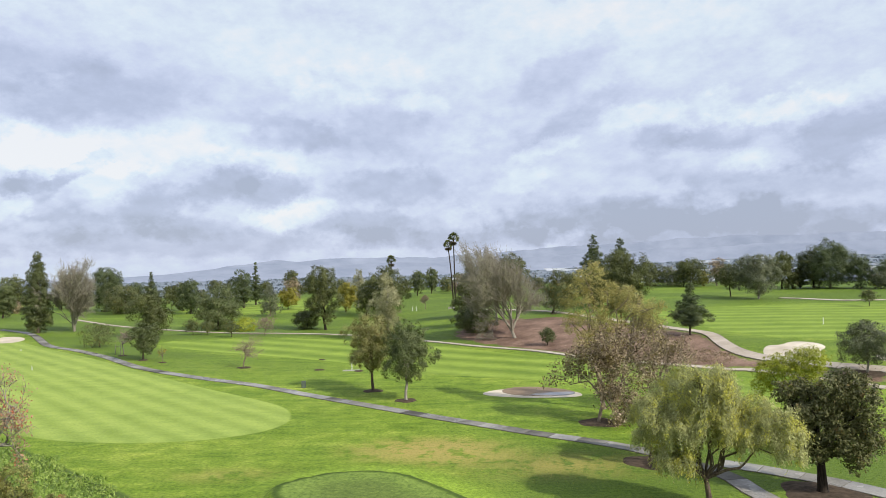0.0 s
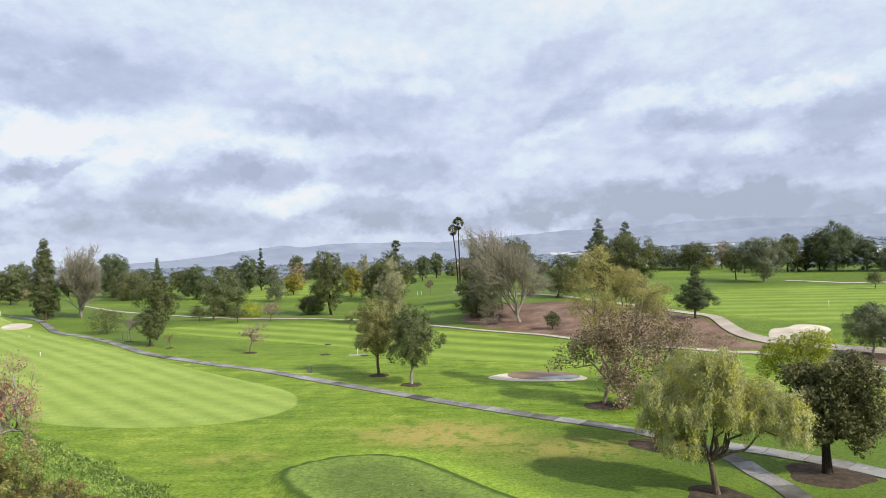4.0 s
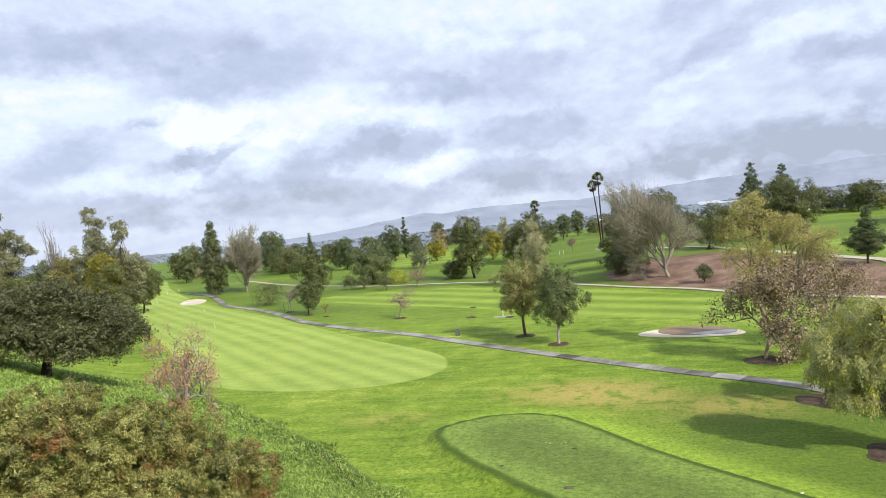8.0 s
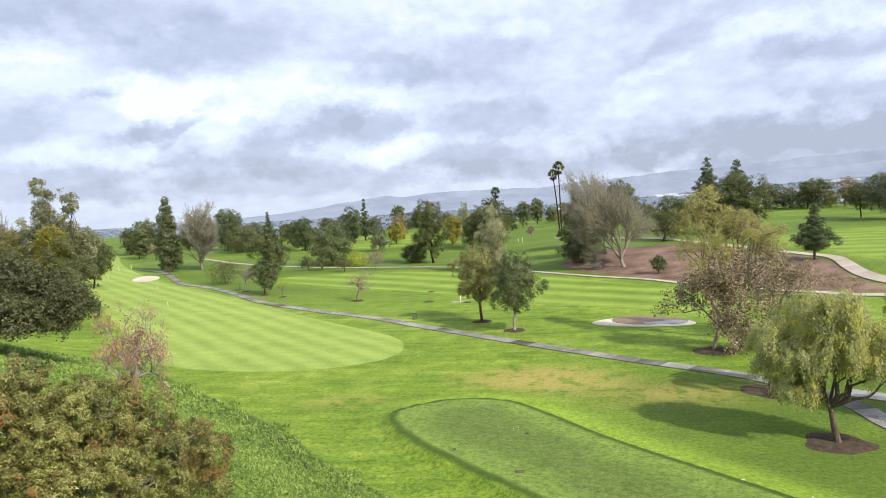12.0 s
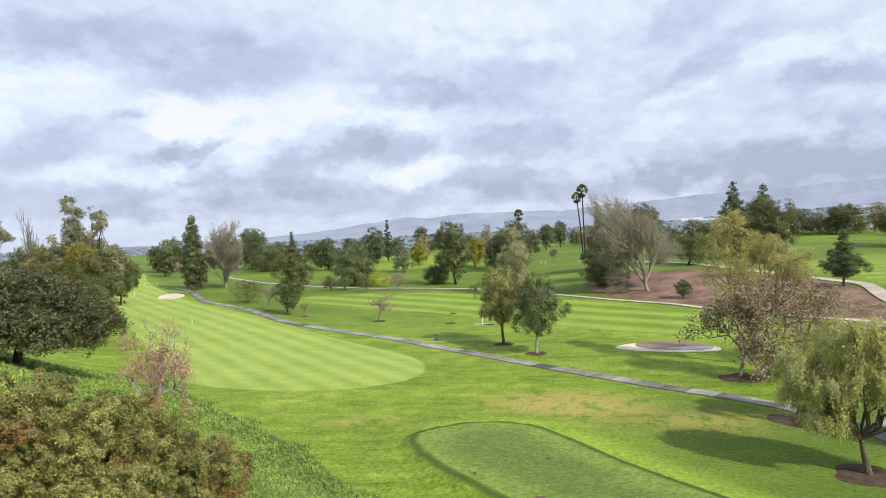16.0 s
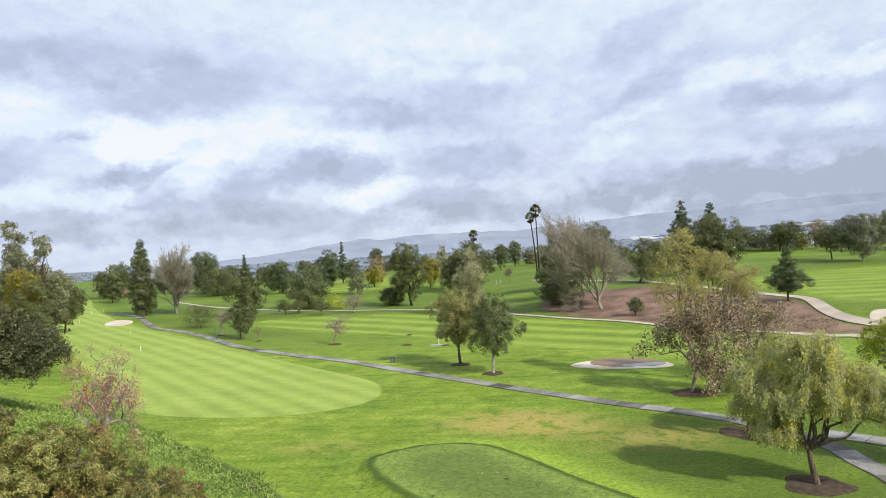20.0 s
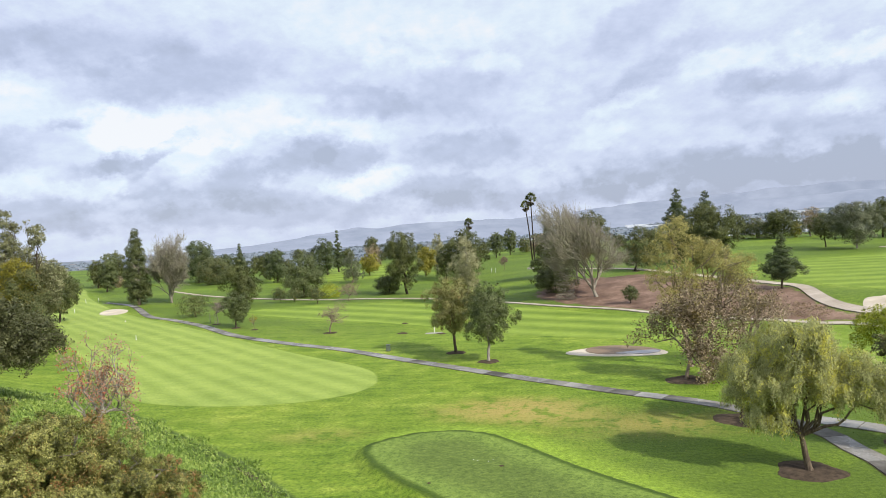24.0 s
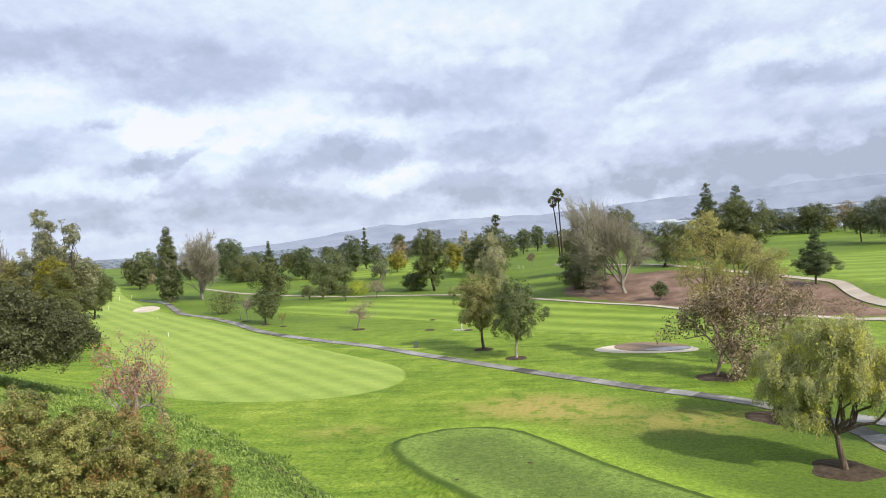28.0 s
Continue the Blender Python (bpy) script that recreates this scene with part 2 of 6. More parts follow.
def leaf_material(name, dark, mid, light, odd=None, odd_share=0.0, through_light=0.2, rough=0.5, scatter=0.5, patch_size=0.8):
    """Leaves: each one takes its own shade, sprays lean to one colour, and whole boughs a little as well."""
    m, t, b = material(name, rough, 0.3)
    geo = t.nodes.new("ShaderNodeNewGeometry")
    spray, bough = noise_of(t, patch_size, 2.0), noise_of(t, patch_size * 0.28, 2.0)
    patch = calc(t, "ADD", calc(t, "MULTIPLY_ADD", spray, 0.75, -0.375), calc(t, "MULTIPLY_ADD", bough, 0.55, -0.275))
    fac = calc(t, "ADD", calc(t, "MULTIPLY_ADD", geo.outputs["Random Per Island"], scatter, 0.5 - scatter / 2), patch)
    col = ramp_of(t, fac, (0.0, dark), (0.5, mid), (1.0, light))
    if odd:
        where = noise_of(t, 0.9, 1.0)
        pick = calc(t, "ADD", calc(t, "MULTIPLY", where, 0.75), calc(t, "MULTIPLY", geo.outputs["Random Per Island"], 0.25))
        edge = 0.70 - odd_share * 0.5
        col = mixed(t, step_of(t, pick, edge - 0.05, edge + 0.08), col, odd)
    t.links.new(col, b.inputs["Base Color"])
    tr = t.nodes.new("ShaderNodeBsdfTranslucent")
    t.links.new(col, tr.inputs[0])
    mx = t.nodes.new("ShaderNodeMixShader")
    mx.inputs[0].default_value = through_light
    t.links.new(b.outputs[0], mx.inputs[1])
    t.links.new(tr.outputs[0], mx.inputs[2])
    t.links.new(mx.outputs[0], t.nodes["Material Output"].inputs[0])
    return m


def bark_material(name, dark, light, scale=3.0):
    m, t, b = material(name, 0.9, 0.15)
    n = noise_of(t, scale, 5.0, 0.65, (3, 3, 0.6))
    t.links.new(ramp_of(t, n, (0.3, dark), (0.7, light)), b.inputs["Base Color"])
    bump_of(t, b, n, 0.05)
    return m


LEAF = {
    "dark": leaf_material("dark_leaves", (0.028, 0.034, 0.011), (0.094, 0.107, 0.031), (0.225, 0.23, 0.072), scatter=0.45),
    "oak": leaf_material("oak_leaves", (0.034, 0.038, 0.016), (0.098, 0.104, 0.040), (0.215, 0.215, 0.095), scatter=0.4),
    "deep": leaf_material("deep_brown_green_leaves", (0.028, 0.031, 0.010), (0.118, 0.122, 0.042), (0.33, 0.315, 0.13), (0.20, 0.13, 0.045), 0.07, scatter=0.5),
    "pine": leaf_material("pine_needles", (0.024, 0.036, 0.014), (0.078, 0.102, 0.036), (0.18, 0.20, 0.072), scatter=0.45, through_light=0.12),
    "cypress": leaf_material("cypress_scales", (0.024, 0.033, 0.012), (0.082, 0.098, 0.031), (0.19, 0.20, 0.066), scatter=0.45, through_light=0.1),
    "round": leaf_material("mid_green_leaves", (0.033, 0.044, 0.016), (0.108, 0.13, 0.044), (0.245, 0.265, 0.10), scatter=0.45),
    "olive": leaf_material("olive_leaves", (0.045, 0.055, 0.02), (0.115, 0.13, 0.045), (0.22, 0.23, 0.09), (0.24, 0.18, 0.04), 0.12, scatter=0.35),
    "bronze": leaf_material("bronze_leaves", (0.065, 0.066, 0.02), (0.23, 0.225, 0.07), (0.47, 0.44, 0.17), (0.22, 0.145, 0.045), 0.15, scatter=0.5),
    "grey": leaf_material("grey_green_leaves", (0.045, 0.053, 0.028), (0.14, 0.152, 0.08), (0.30, 0.31, 0.175), scatter=0.45),
    "pepper": leaf_material("pepper_leaves", (0.16, 0.17, 0.07), (0.46, 0.465, 0.20), (0.70, 0.685, 0.34), (0.62, 0.59, 0.12), 0.25, 0.45, patch_size=0.6),
    "gum": leaf_material("gum_leaves", (0.16, 0.145, 0.045), (0.42, 0.38, 0.125), (0.66, 0.60, 0.25), (0.36, 0.26, 0.06), 0.12, 0.4),
    "pale": leaf_material("pale_gum_leaves", (0.09, 0.09, 0.042), (0.29, 0.28, 0.135), (0.60, 0.57, 0.36), scatter=0.5),
    "spire": leaf_material("ragged_gum_leaves", (0.06, 0.064, 0.028), (0.21, 0.21, 0.10), (0.48, 0.47, 0.27), scatter=0.5),
    "yellow": leaf_material("yellow_leaves", (0.09, 0.085, 0.014), (0.33, 0.29, 0.040), (0.53, 0.46, 0.085), (0.12, 0.13, 0.03), 0.2, 0.35),
    "lime": leaf_material("lime_leaves", (0.12, 0.145, 0.015), (0.38, 0.41, 0.042), (0.58, 0.61, 0.10), (0.14, 0.18, 0.03), 0.08, 0.4),
    "mauve": leaf_material("mauve_dry_leaves", (0.08, 0.055, 0.034), (0.33, 0.25, 0.16), (0.60, 0.49, 0.34), (0.24, 0.19, 0.06), 0.25, 0.2, scatter=1.0),
    "haze": leaf_material("fresh_twig_leaves", (0.16, 0.15, 0.09), (0.33, 0.31, 0.195), (0.50, 0.47, 0.33), (0.27, 0.27, 0.12), 0.4, 0.3),
    "pink": leaf_material("pink_twig_buds", (0.16, 0.10, 0.08), (0.32, 0.22, 0.18), (0.46, 0.36, 0.30)),
    "shrub": leaf_material("shrub_leaves", (0.032, 0.036, 0.009), (0.195, 0.20, 0.048), (0.53, 0.50, 0.155), (0.33, 0.13, 0.05), 0.14, 0.15, 0.45, 0.7, 1.3),
    "red": leaf_material("red_berry_sprays", (0.24, 0.12, 0.075), (0.46, 0.30, 0.20), (0.60, 0.48, 0.34), (0.46, 0.15, 0.08), 0.3),
    "ivy": leaf_material("ground_cover_leaves", (0.045, 0.08, 0.012), (0.17, 0.262, 0.04), (0.38, 0.46, 0.11), scatter=0.65),
    "palm": leaf_material("palm_fronds", (0.045, 0.055, 0.02), (0.11, 0.125, 0.042), (0.21, 0.215, 0.085), through_light=0.1),
    "skirt": leaf_material("dead_fronds", (0.04, 0.03, 0.016), (0.09, 0.07, 0.038), (0.15, 0.12, 0.065), through_light=0.1),
    "grass": leaf_material("grass_blades", (0.10, 0.155, 0.018), (0.165, 0.25, 0.03), (0.26, 0.335, 0.06), through_light=0.35),
}
BARK = {
    "brown": bark_material("brown_bark", (0.035, 0.026, 0.018), (0.13, 0.10, 0.075)),
    "pale": bark_material("pale_bark", (0.14, 0.12, 0.10), (0.42, 0.38, 0.32)),
    "grey": bark_material("grey_twigs", (0.12, 0.105, 0.09), (0.30, 0.265, 0.23)),
    "tan": bark_material("tan_twigs", (0.13, 0.10, 0.075), (0.34, 0.27, 0.20)),
    "ash": bark_material("ash_grey_twigs", (0.17, 0.15, 0.115), (0.37, 0.335, 0.27)),
    "warm": bark_material("warm_brown_bark", (0.05, 0.036, 0.025), (0.19, 0.145, 0.105)),
    "dark": bark_material("dark_bark", (0.012, 0.009, 0.007), (0.06, 0.045, 0.034)),
}

# turf: fairway cut in stripes, greener rough, dry patches, mulch under the hill's trees, and the far plain
turf, t, b = material("turf", 0.75, 0.12)
attr = {}
for word in ("fairway", "mulch", "dry", "tee", "skirt", "plain", "leafbank", "stripe", "deep", "lush"):
    n = t.nodes.new("ShaderNodeAttribute")
    n.attribute_name = word
    attr[word] = n.outputs["Fac"]
big = noise_of(t, 0.06, 4.0)
mid = noise_of(t, 0.45, 4.0)
fine = noise_of(t, 3.2, 3.0, 0.7)
finest = noise_of(t, 11.0, 2.0, 0.7)
rough_col = ramp_of(t, calc(t, "ADD", calc(t, "MULTIPLY", big, 0.45), calc(t, "MULTIPLY", mid, 0.55)),
                    (0.33, (0.112, 0.18, 0.017)), (0.5, (0.176, 0.265, 0.028)), (0.67, (0.28, 0.352, 0.053)))
blade = calc(t, "ADD", calc(t, "MULTIPLY", fine, 0.6), calc(t, "MULTIPLY", finest, 0.4))
shade = ramp_of(t, blade, (0.34, (0.30, 0.36, 0.28)), (0.5, (1, 1, 1)), (0.66, (1.7, 1.55, 1.6)))
streak = calc(t, "ADD", calc(t, "MULTIPLY", noise_of(t, 0.55, 4.0, 0.65, (0.22, 1.7, 1), 0.55), 0.6), calc(t, "MULTIPLY", noise_of(t, 0.12, 3.0, 0.6, (0.35, 1.8, 1), 0.35), 0.4))
rough_col = mixed(t, 0.8, rough_col, ramp_of(t, streak, (0.34, (0.50, 0.62, 0.46)), (0.5, (1, 1, 1)), (0.66, (1.42, 1.26, 1.45))), "MULTIPLY")
rough_col = mixed(t, 0.85, rough_col, shade, "MULTIPLY")
band = calc(t, "ADD", calc(t, "MULTIPLY_ADD", calc(t, "MULTIPLY", attr["stripe"], calc(t, "MULTIPLY_ADD", attr["lush"], 0.06, 0.34)), 1.0, 0.5), calc(t, "MULTIPLY_ADD", noise_of(t, 0.14, 4.0, 0.65), 1.15, -0.575))
fair_col = mixed(t, band, (0.232, 0.32, 0.058), (0.345, 0.435, 0.094))
fair_col = mixed(t, attr["lush"], fair_col, mixed(t, band, (0.132, 0.21, 0.025), (0.285, 0.38, 0.058)))
fair_col = mixed(t, 0.5, fair_col, ramp_of(t, mid, (0.3, (0.82, 0.86, 0.8)), (0.7, (1.15, 1.1, 1.15))), "MULTIPLY")
fair_col = mixed(t, 0.45, fair_col, ramp_of(t, streak, (0.34, (0.78, 0.83, 0.78)), (0.5, (1, 1, 1)), (0.66, (1.2, 1.14, 1.2))), "MULTIPLY")
fair_col = mixed(t, 0.3, fair_col, shade, "MULTIPLY")
tee_col = mixed(t, step_of(t, mid, 0.35, 0.65), (0.108, 0.168, 0.028), (0.175, 0.248, 0.046))
tee_heart = step_of(t, calc(t, "ADD", attr["tee"], calc(t, "MULTIPLY_ADD", noise_of(t, 0.22, 4.0), 4.0, -2.0)), 0.6, 3.2)
tee_col = mixed(t, calc(t, "MULTIPLY", tee_heart, 0.7), mixed(t, 0.5, tee_col, (0.20, 0.285, 0.055)), (0.105, 0.148, 0.032))
tee_col = mixed(t, 0.75, tee_col, shade, "MULTIPLY")
# darker green band along the tee's edge
tee_rim = calc(t, "MULTIPLY", step_of(t, calc(t, "ADD", attr["tee"], calc(t, "MULTIPLY_ADD", mid, 0.8, -0.4)), -0.75, -0.35), step_of(t, attr["tee"], 0.25, -0.2))
# uneven darker green over the far rough and the lawn right of the tee
dark_rough = calc(t, "MULTIPLY", attr["deep"], step_of(t, calc(t, "ADD", calc(t, "MULTIPLY", noise_of(t, 0.03, 3.0, 0.6, (0.5, 1.6, 1), 0.3), 0.75), calc(t, "MULTIPLY", mid, 0.25)), 0.30, 0.54))
rough_col = mixed(t, dark_rough, rough_col, mixed(t, 0.7, (0.112, 0.172, 0.025), shade, "MULTIPLY"))
col = mixed(t, step_of(t, attr["fairway"], -0.12, 0.25), rough_col, fair_col)
dryness = calc(t, "MULTIPLY", step_of(t, attr["dry"], 0.0, 1.0), step_of(t, calc(t, "ADD", calc(t, "MULTIPLY", mid, 0.6), calc(t, "MULTIPLY", noise_of(t, 1.3, 5.0, 0.75), 0.5)), 0.45, 0.57))
col = mixed(t, dryness, col, mixed(t, fine, (0.28, 0.23, 0.055), (0.50, 0.39, 0.13)))
col = mixed(t, step_of(t, attr["tee"], -0.15, 0.15), col, tee_col)
# lit outer bank of the tee, painted brighter on its far right side
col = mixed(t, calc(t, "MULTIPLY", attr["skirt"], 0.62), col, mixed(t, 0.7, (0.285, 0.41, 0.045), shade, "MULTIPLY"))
col = mixed(t, calc(t, "MULTIPLY", tee_rim, 0.85), col, (0.05, 0.088, 0.014))
mulch_edge = calc(t, "ADD", attr["mulch"], calc(t, "MULTIPLY_ADD", mid, 6.0, -3.0))
mulch_col = ramp_of(t, calc(t, "ADD", calc(t, "MULTIPLY", noise_of(t, 0.13, 6.0, 0.7), 0.75), calc(t, "MULTIPLY", fine, 0.25)), (0.36, (0.09, 0.055, 0.038)), (0.5, (0.205, 0.13, 0.092)), (0.66, (0.38, 0.255, 0.185)))
col = mixed(t, step_of(t, mulch_edge, -0.6, 0.8), col, mulch_col)
col = mixed(t, step_of(t, attr["leafbank"], -0.2, 0.3), col, mixed(t, fine, (0.05, 0.08, 0.018), (0.11, 0.16, 0.035)))
# air haze over the far plain is mixed into its blue-grey colour
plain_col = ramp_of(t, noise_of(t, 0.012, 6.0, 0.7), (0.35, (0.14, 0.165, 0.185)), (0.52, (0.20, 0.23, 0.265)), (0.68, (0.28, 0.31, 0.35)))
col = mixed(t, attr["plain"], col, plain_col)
t.links.new(col, b.inputs["Base Color"])
bump_of(t, b, blade, 0.14, 0.8)


def plain_material(name, dark, light, scale, rough=0.8, spec=0.3, bump=0.01, detail=5.0):
    m, t, b = material(name, rough, spec)
    n = noise_of(t, scale, detail, 0.65)
    t.links.new(ramp_of(t, n, (0.3, dark), (0.7, light)), b.inputs["Base Color"])
    bump_of(t, b, n, bump, 0.4)
    return m


def slab_material(name, dark, light, wet, vary=0.5):
    """Concrete slabs, each of its own grey, some with standing rain."""
    m, t, b = material(name, 0.7, 0.07)
    info = t.nodes.new("ShaderNodeObjectInfo")
    place = t.nodes.new("ShaderNodeNewGeometry").outputs["Position"]

    def lying(scale, detail):
        n = add(t, "ShaderNodeTexNoise", Scale=scale, Detail=detail, Roughness=0.6)
        t.links.new(place, n.inputs["Vector"])
        return n.outputs["Fac"]

    n = calc(t, "ADD", calc(t, "MULTIPLY", lying(0.2, 5.0), 1 - vary), calc(t, "MULTIPLY", info.outputs["Random"], vary))
    c = ramp_of(t, n, (0.34, dark), (0.66, light))
    c = mixed(t, 0.4, c, ramp_of(t, lying(6.0, 3.0), (0.3, (0.7, 0.7, 0.7)), (0.7, (1.2, 1.2, 1.2))), "MULTIPLY")
    t.links.new(c, b.inputs["Base Color"])
    puddle = step_of(t, calc(t, "ADD", calc(t, "MULTIPLY", lying(0.35, 3.0), 0.6), calc(t, "MULTIPLY", info.outputs["Random"], 0.4)), 0.62 - wet * 0.3, 0.66 - wet * 0.3)
    t.links.new(calc(t, "MULTIPLY_ADD", puddle, -0.5, 0.75), b.inputs["Roughness"])
    return m


WET_PATH = slab_material("wet_concrete", (0.085, 0.08, 0.07), (0.36, 0.34, 0.305), 0.3, 0.25)
DRY_PATH = slab_material("pale_concrete", (0.38, 0.32, 0.255), (0.58, 0.50, 0.41), -0.9, 0.12)
SAND = plain_material("bunker_sand", (0.47, 0.40, 0.30), (0.76, 0.67, 0.53), 0.18, 0.9, 0.2, 0.03)
SOIL = plain_material("tree_ring_mulch", (0.045, 0.034, 0.024), (0.12, 0.088, 0.062), 2.5, 0.95, 0.1, 0.05)
DIRT = plain_material("worn_soil", (0.06, 0.055, 0.03), (0.14, 0.125, 0.065), 1.2, 0.95, 0.1, 0.03)
WET_MUD = plain_material("wet_brown_mud", (0.19, 0.13, 0.082), (0.28, 0.20, 0.13), 0.35, 0.5, 0.12, 0.004)
MUDWATER, t, b = material("muddy_water", 0.05, 0.5)
t.links.new(ramp_of(t, noise_of(t, 0.3, 3.0), (0.3, (0.22, 0.20, 0.17)), (0.7, (0.34, 0.31, 0.27))), b.inputs["Base Color"])
bump_of(t, b, noise_of(t, 2.0, 2.0), 0.01, 0.12)
BOX_GREEN = plain_material("green_plastic", (0.09, 0.115, 0.09), (0.14, 0.165, 0.13), 3.0, 0.5, 0.4, 0.002)
WHITE = plain_material("white_paint", (0.70, 0.70, 0.68), (0.82, 0.82, 0.80), 3.0, 0.5, 0.4, 0.002)
YELLOW_ROPE = plain_material("pale_yellow_rope", (0.50, 0.47, 0.34), (0.66, 0.62, 0.48), 8.0, 0.7, 0.2, 0.003)
ROCK = plain_material("edging_stone", (0.07, 0.055, 0.034), (0.17, 0.135, 0.09), 3.0, 0.9, 0.2, 0.03)
ROOF = plain_material("warehouse_white", (0.62, 0.64, 0.68), (0.80, 0.82, 0.85), 0.02, 0.7, 0.2, 0.01)
PALE_WOOD = plain_material("weathered_pale_wood", (0.26, 0.25, 0.22), (0.40, 0.38, 0.34), 6.0, 0.8, 0.2, 0.004)
# air haze is mixed into these far walls' and trees' blue-grey colours
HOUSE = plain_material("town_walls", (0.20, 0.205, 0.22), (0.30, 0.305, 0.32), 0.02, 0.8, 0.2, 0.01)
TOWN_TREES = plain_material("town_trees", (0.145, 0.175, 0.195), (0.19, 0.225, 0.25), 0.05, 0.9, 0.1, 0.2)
# backdrop mountains; haze of miles of bright air painted in as bluish glow
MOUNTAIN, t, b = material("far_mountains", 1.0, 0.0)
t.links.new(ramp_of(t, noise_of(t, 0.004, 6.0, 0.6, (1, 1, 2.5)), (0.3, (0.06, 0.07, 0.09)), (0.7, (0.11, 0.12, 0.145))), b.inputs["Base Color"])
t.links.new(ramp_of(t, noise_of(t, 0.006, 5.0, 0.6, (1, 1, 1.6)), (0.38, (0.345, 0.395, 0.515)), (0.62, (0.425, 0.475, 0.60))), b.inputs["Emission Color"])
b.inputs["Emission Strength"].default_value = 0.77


# ---- meshes ----
def link_mesh(name, verts, faces, mat, parent=None, label="", smooth=False):
    """One mesh object from numpy vertices and equal-sided faces."""
    me = bpy.data.meshes.new(name)
    verts, faces = np.asarray(verts, np.float32), np.asarray(faces, np.int32)
    k = faces.shape[1]
    me.vertices.add(len(verts))
    me.vertices.foreach_set("co", verts.ravel())
    me.loops.add(faces.size)
    me.loops.foreach_set("vertex_index", faces.ravel())
    me.polygons.add(len(faces))
    me.polygons.foreach_set("loop_start", np.arange(0, faces.size, k, dtype=np.int32))
    me.polygons.foreach_set("loop_total", np.full(len(faces), k, np.int32))
    me.polygons.foreach_set("use_smooth", np.full(len(faces), smooth, bool))
    me.update(calc_edges=True)
    me.validate()
    me.materials.append(mat)
    ob = new(name, me)
    if parent is not None:
        ob.parent = parent
    if label:
        tagged(ob, label)
    return ob


def part(name, bm, mat, parent, label=""):
    me = bpy.data.meshes.new(name)
    bm.to_mesh(me)
    bm.free()
    me.materials.append(mat)
    ob = new(name, me)
    if parent is not None:
        ob.parent = parent
    if label:
        tagged(ob, label)
    return ob


def empty_at(name, x, y, z, label, category, group=""):
    e = new(name)
    e.location = (x, y, z)
    e.empty_display_size = 0.5
    return tagged(e, label, category, group)


def tubes(segments, sides=5):
    """Tapered prisms for rows of (x0 y0 z0 x1 y1 z1 r0 r1)."""
    s = np.asarray(segments, float)
    a, c, r0, r1 = s[:, 0:3], s[:, 3:6], s[:, 6], s[:, 7]
    d = c - a
    d /= np.linalg.norm(d, axis=1)[:, None] + 1e-9
    ref = np.where(np.abs(d[:, 2:3]) > 0.9, [[1.0, 0, 0]], [[0, 0, 1.0]])
    u = np.cross(d, ref)
    u /= np.linalg.norm(u, axis=1)[:, None] + 1e-9
    v = np.cross(d, u)
    ang = np.arange(sides) * 2 * np.pi / sides
    ring = u[:, None, :] * np.cos(ang)[None, :, None] + v[:, None, :] * np.sin(ang)[None, :, None]
    lo = a[:, None, :] + ring * r0[:, None, None]
    hi = c[:, None, :] + ring * r1[:, None, None]
    verts = np.concatenate([lo, hi], 1).reshape(-1, 3)
    k = np.arange(sides)
    quad = np.stack([k, (k + 1) % sides, (k + 1) % sides + sides, k + sides], 1)
    faces = (np.arange(len(s))[:, None, None] * 2 * sides + quad[None]).reshape(-1, 4)
    return verts, faces


def leaves(points, normals, length, width, rng, droop=0.0, simple=False):
    """Pointed leaves about the given points: one kite each, or far off one triangle."""
    n = len(points)
    nrm = normals / (np.linalg.norm(normals, axis=1)[:, None] + 1e-9)
    way = rng.normal(size=(n, 3))
    way[:, 2] -= droop * 3
    way -= nrm * (way * nrm).sum(1)[:, None]
    way /= np.linalg.norm(way, axis=1)[:, None] + 1e-9
    side = np.cross(nrm, way)
    size = rng.uniform(0.65, 1.35, (n, 1))
    hl, hw = way * length / 2 * size, side * width / 2 * size
    if simple:
        verts = np.stack([points - hl - hw, points - hl + hw, points + hl], 1).reshape(-1, 3)
        return verts, np.arange(3 * n).reshape(-1, 3)
    verts = np.stack([points - hl, points - hl * 0.1 + hw + nrm * width * 0.1, points + hl, points - hl * 0.1 - hw + nrm * width * 0.1], 1).reshape(-1, 3)
    return verts, np.arange(4 * n).reshape(-1, 4)


# ---- lie of the land ----
TEE_CORNERS = [(-13.2, 48.2), (-9.2, 52.8), (-4, 53), (-1, 49.5), (3, 43.8), (9.2, 37.4), (14, 32), (8, 27), (0, 33.5)]
def smooth(a, b, v):
    u = np.clip((v - a) / (b - a), 0, 1)
    return u * u * (3 - 2 * u)


def inside(poly, x, y):
    """Signed distance to a closed outline, positive inside."""
    x, y = np.asarray(x, float), np.asarray(y, float)
    best, odd = np.full(x.shape, 1e9), np.zeros(x.shape, bool)
    for (ax, ay), (bx, by) in zip(poly, poly[1:] + poly[:1]):
        ex, ey = bx - ax, by - ay
        u = np.clip(((x - ax) * ex + (y - ay) * ey) / (ex * ex + ey * ey + 1e-9), 0, 1)
        best = np.minimum(best, np.hypot(x - ax - u * ex, y - ay - u * ey))
        if abs(ey) > 1e-9:
            odd ^= ((ay > y) != (by > y)) & (x < ax + (y - ay) / ey * ex)
    return np.where(odd, best, -best)


def rounded(corners, steps=2):
    """A closed outline with its corners cut round."""
    pts = [tuple(p) for p in corners]
    for _ in range(steps):
        out = []
        for (ax, ay), (bx, by) in zip(pts, pts[1:] + pts[:1]):
            out += [(ax * 0.75 + bx * 0.25, ay * 0.75 + by * 0.25), (ax * 0.25 + bx * 0.75, ay * 0.25 + by * 0.75)]
        pts = out
    return pts


TEE = rounded(TEE_CORNERS)


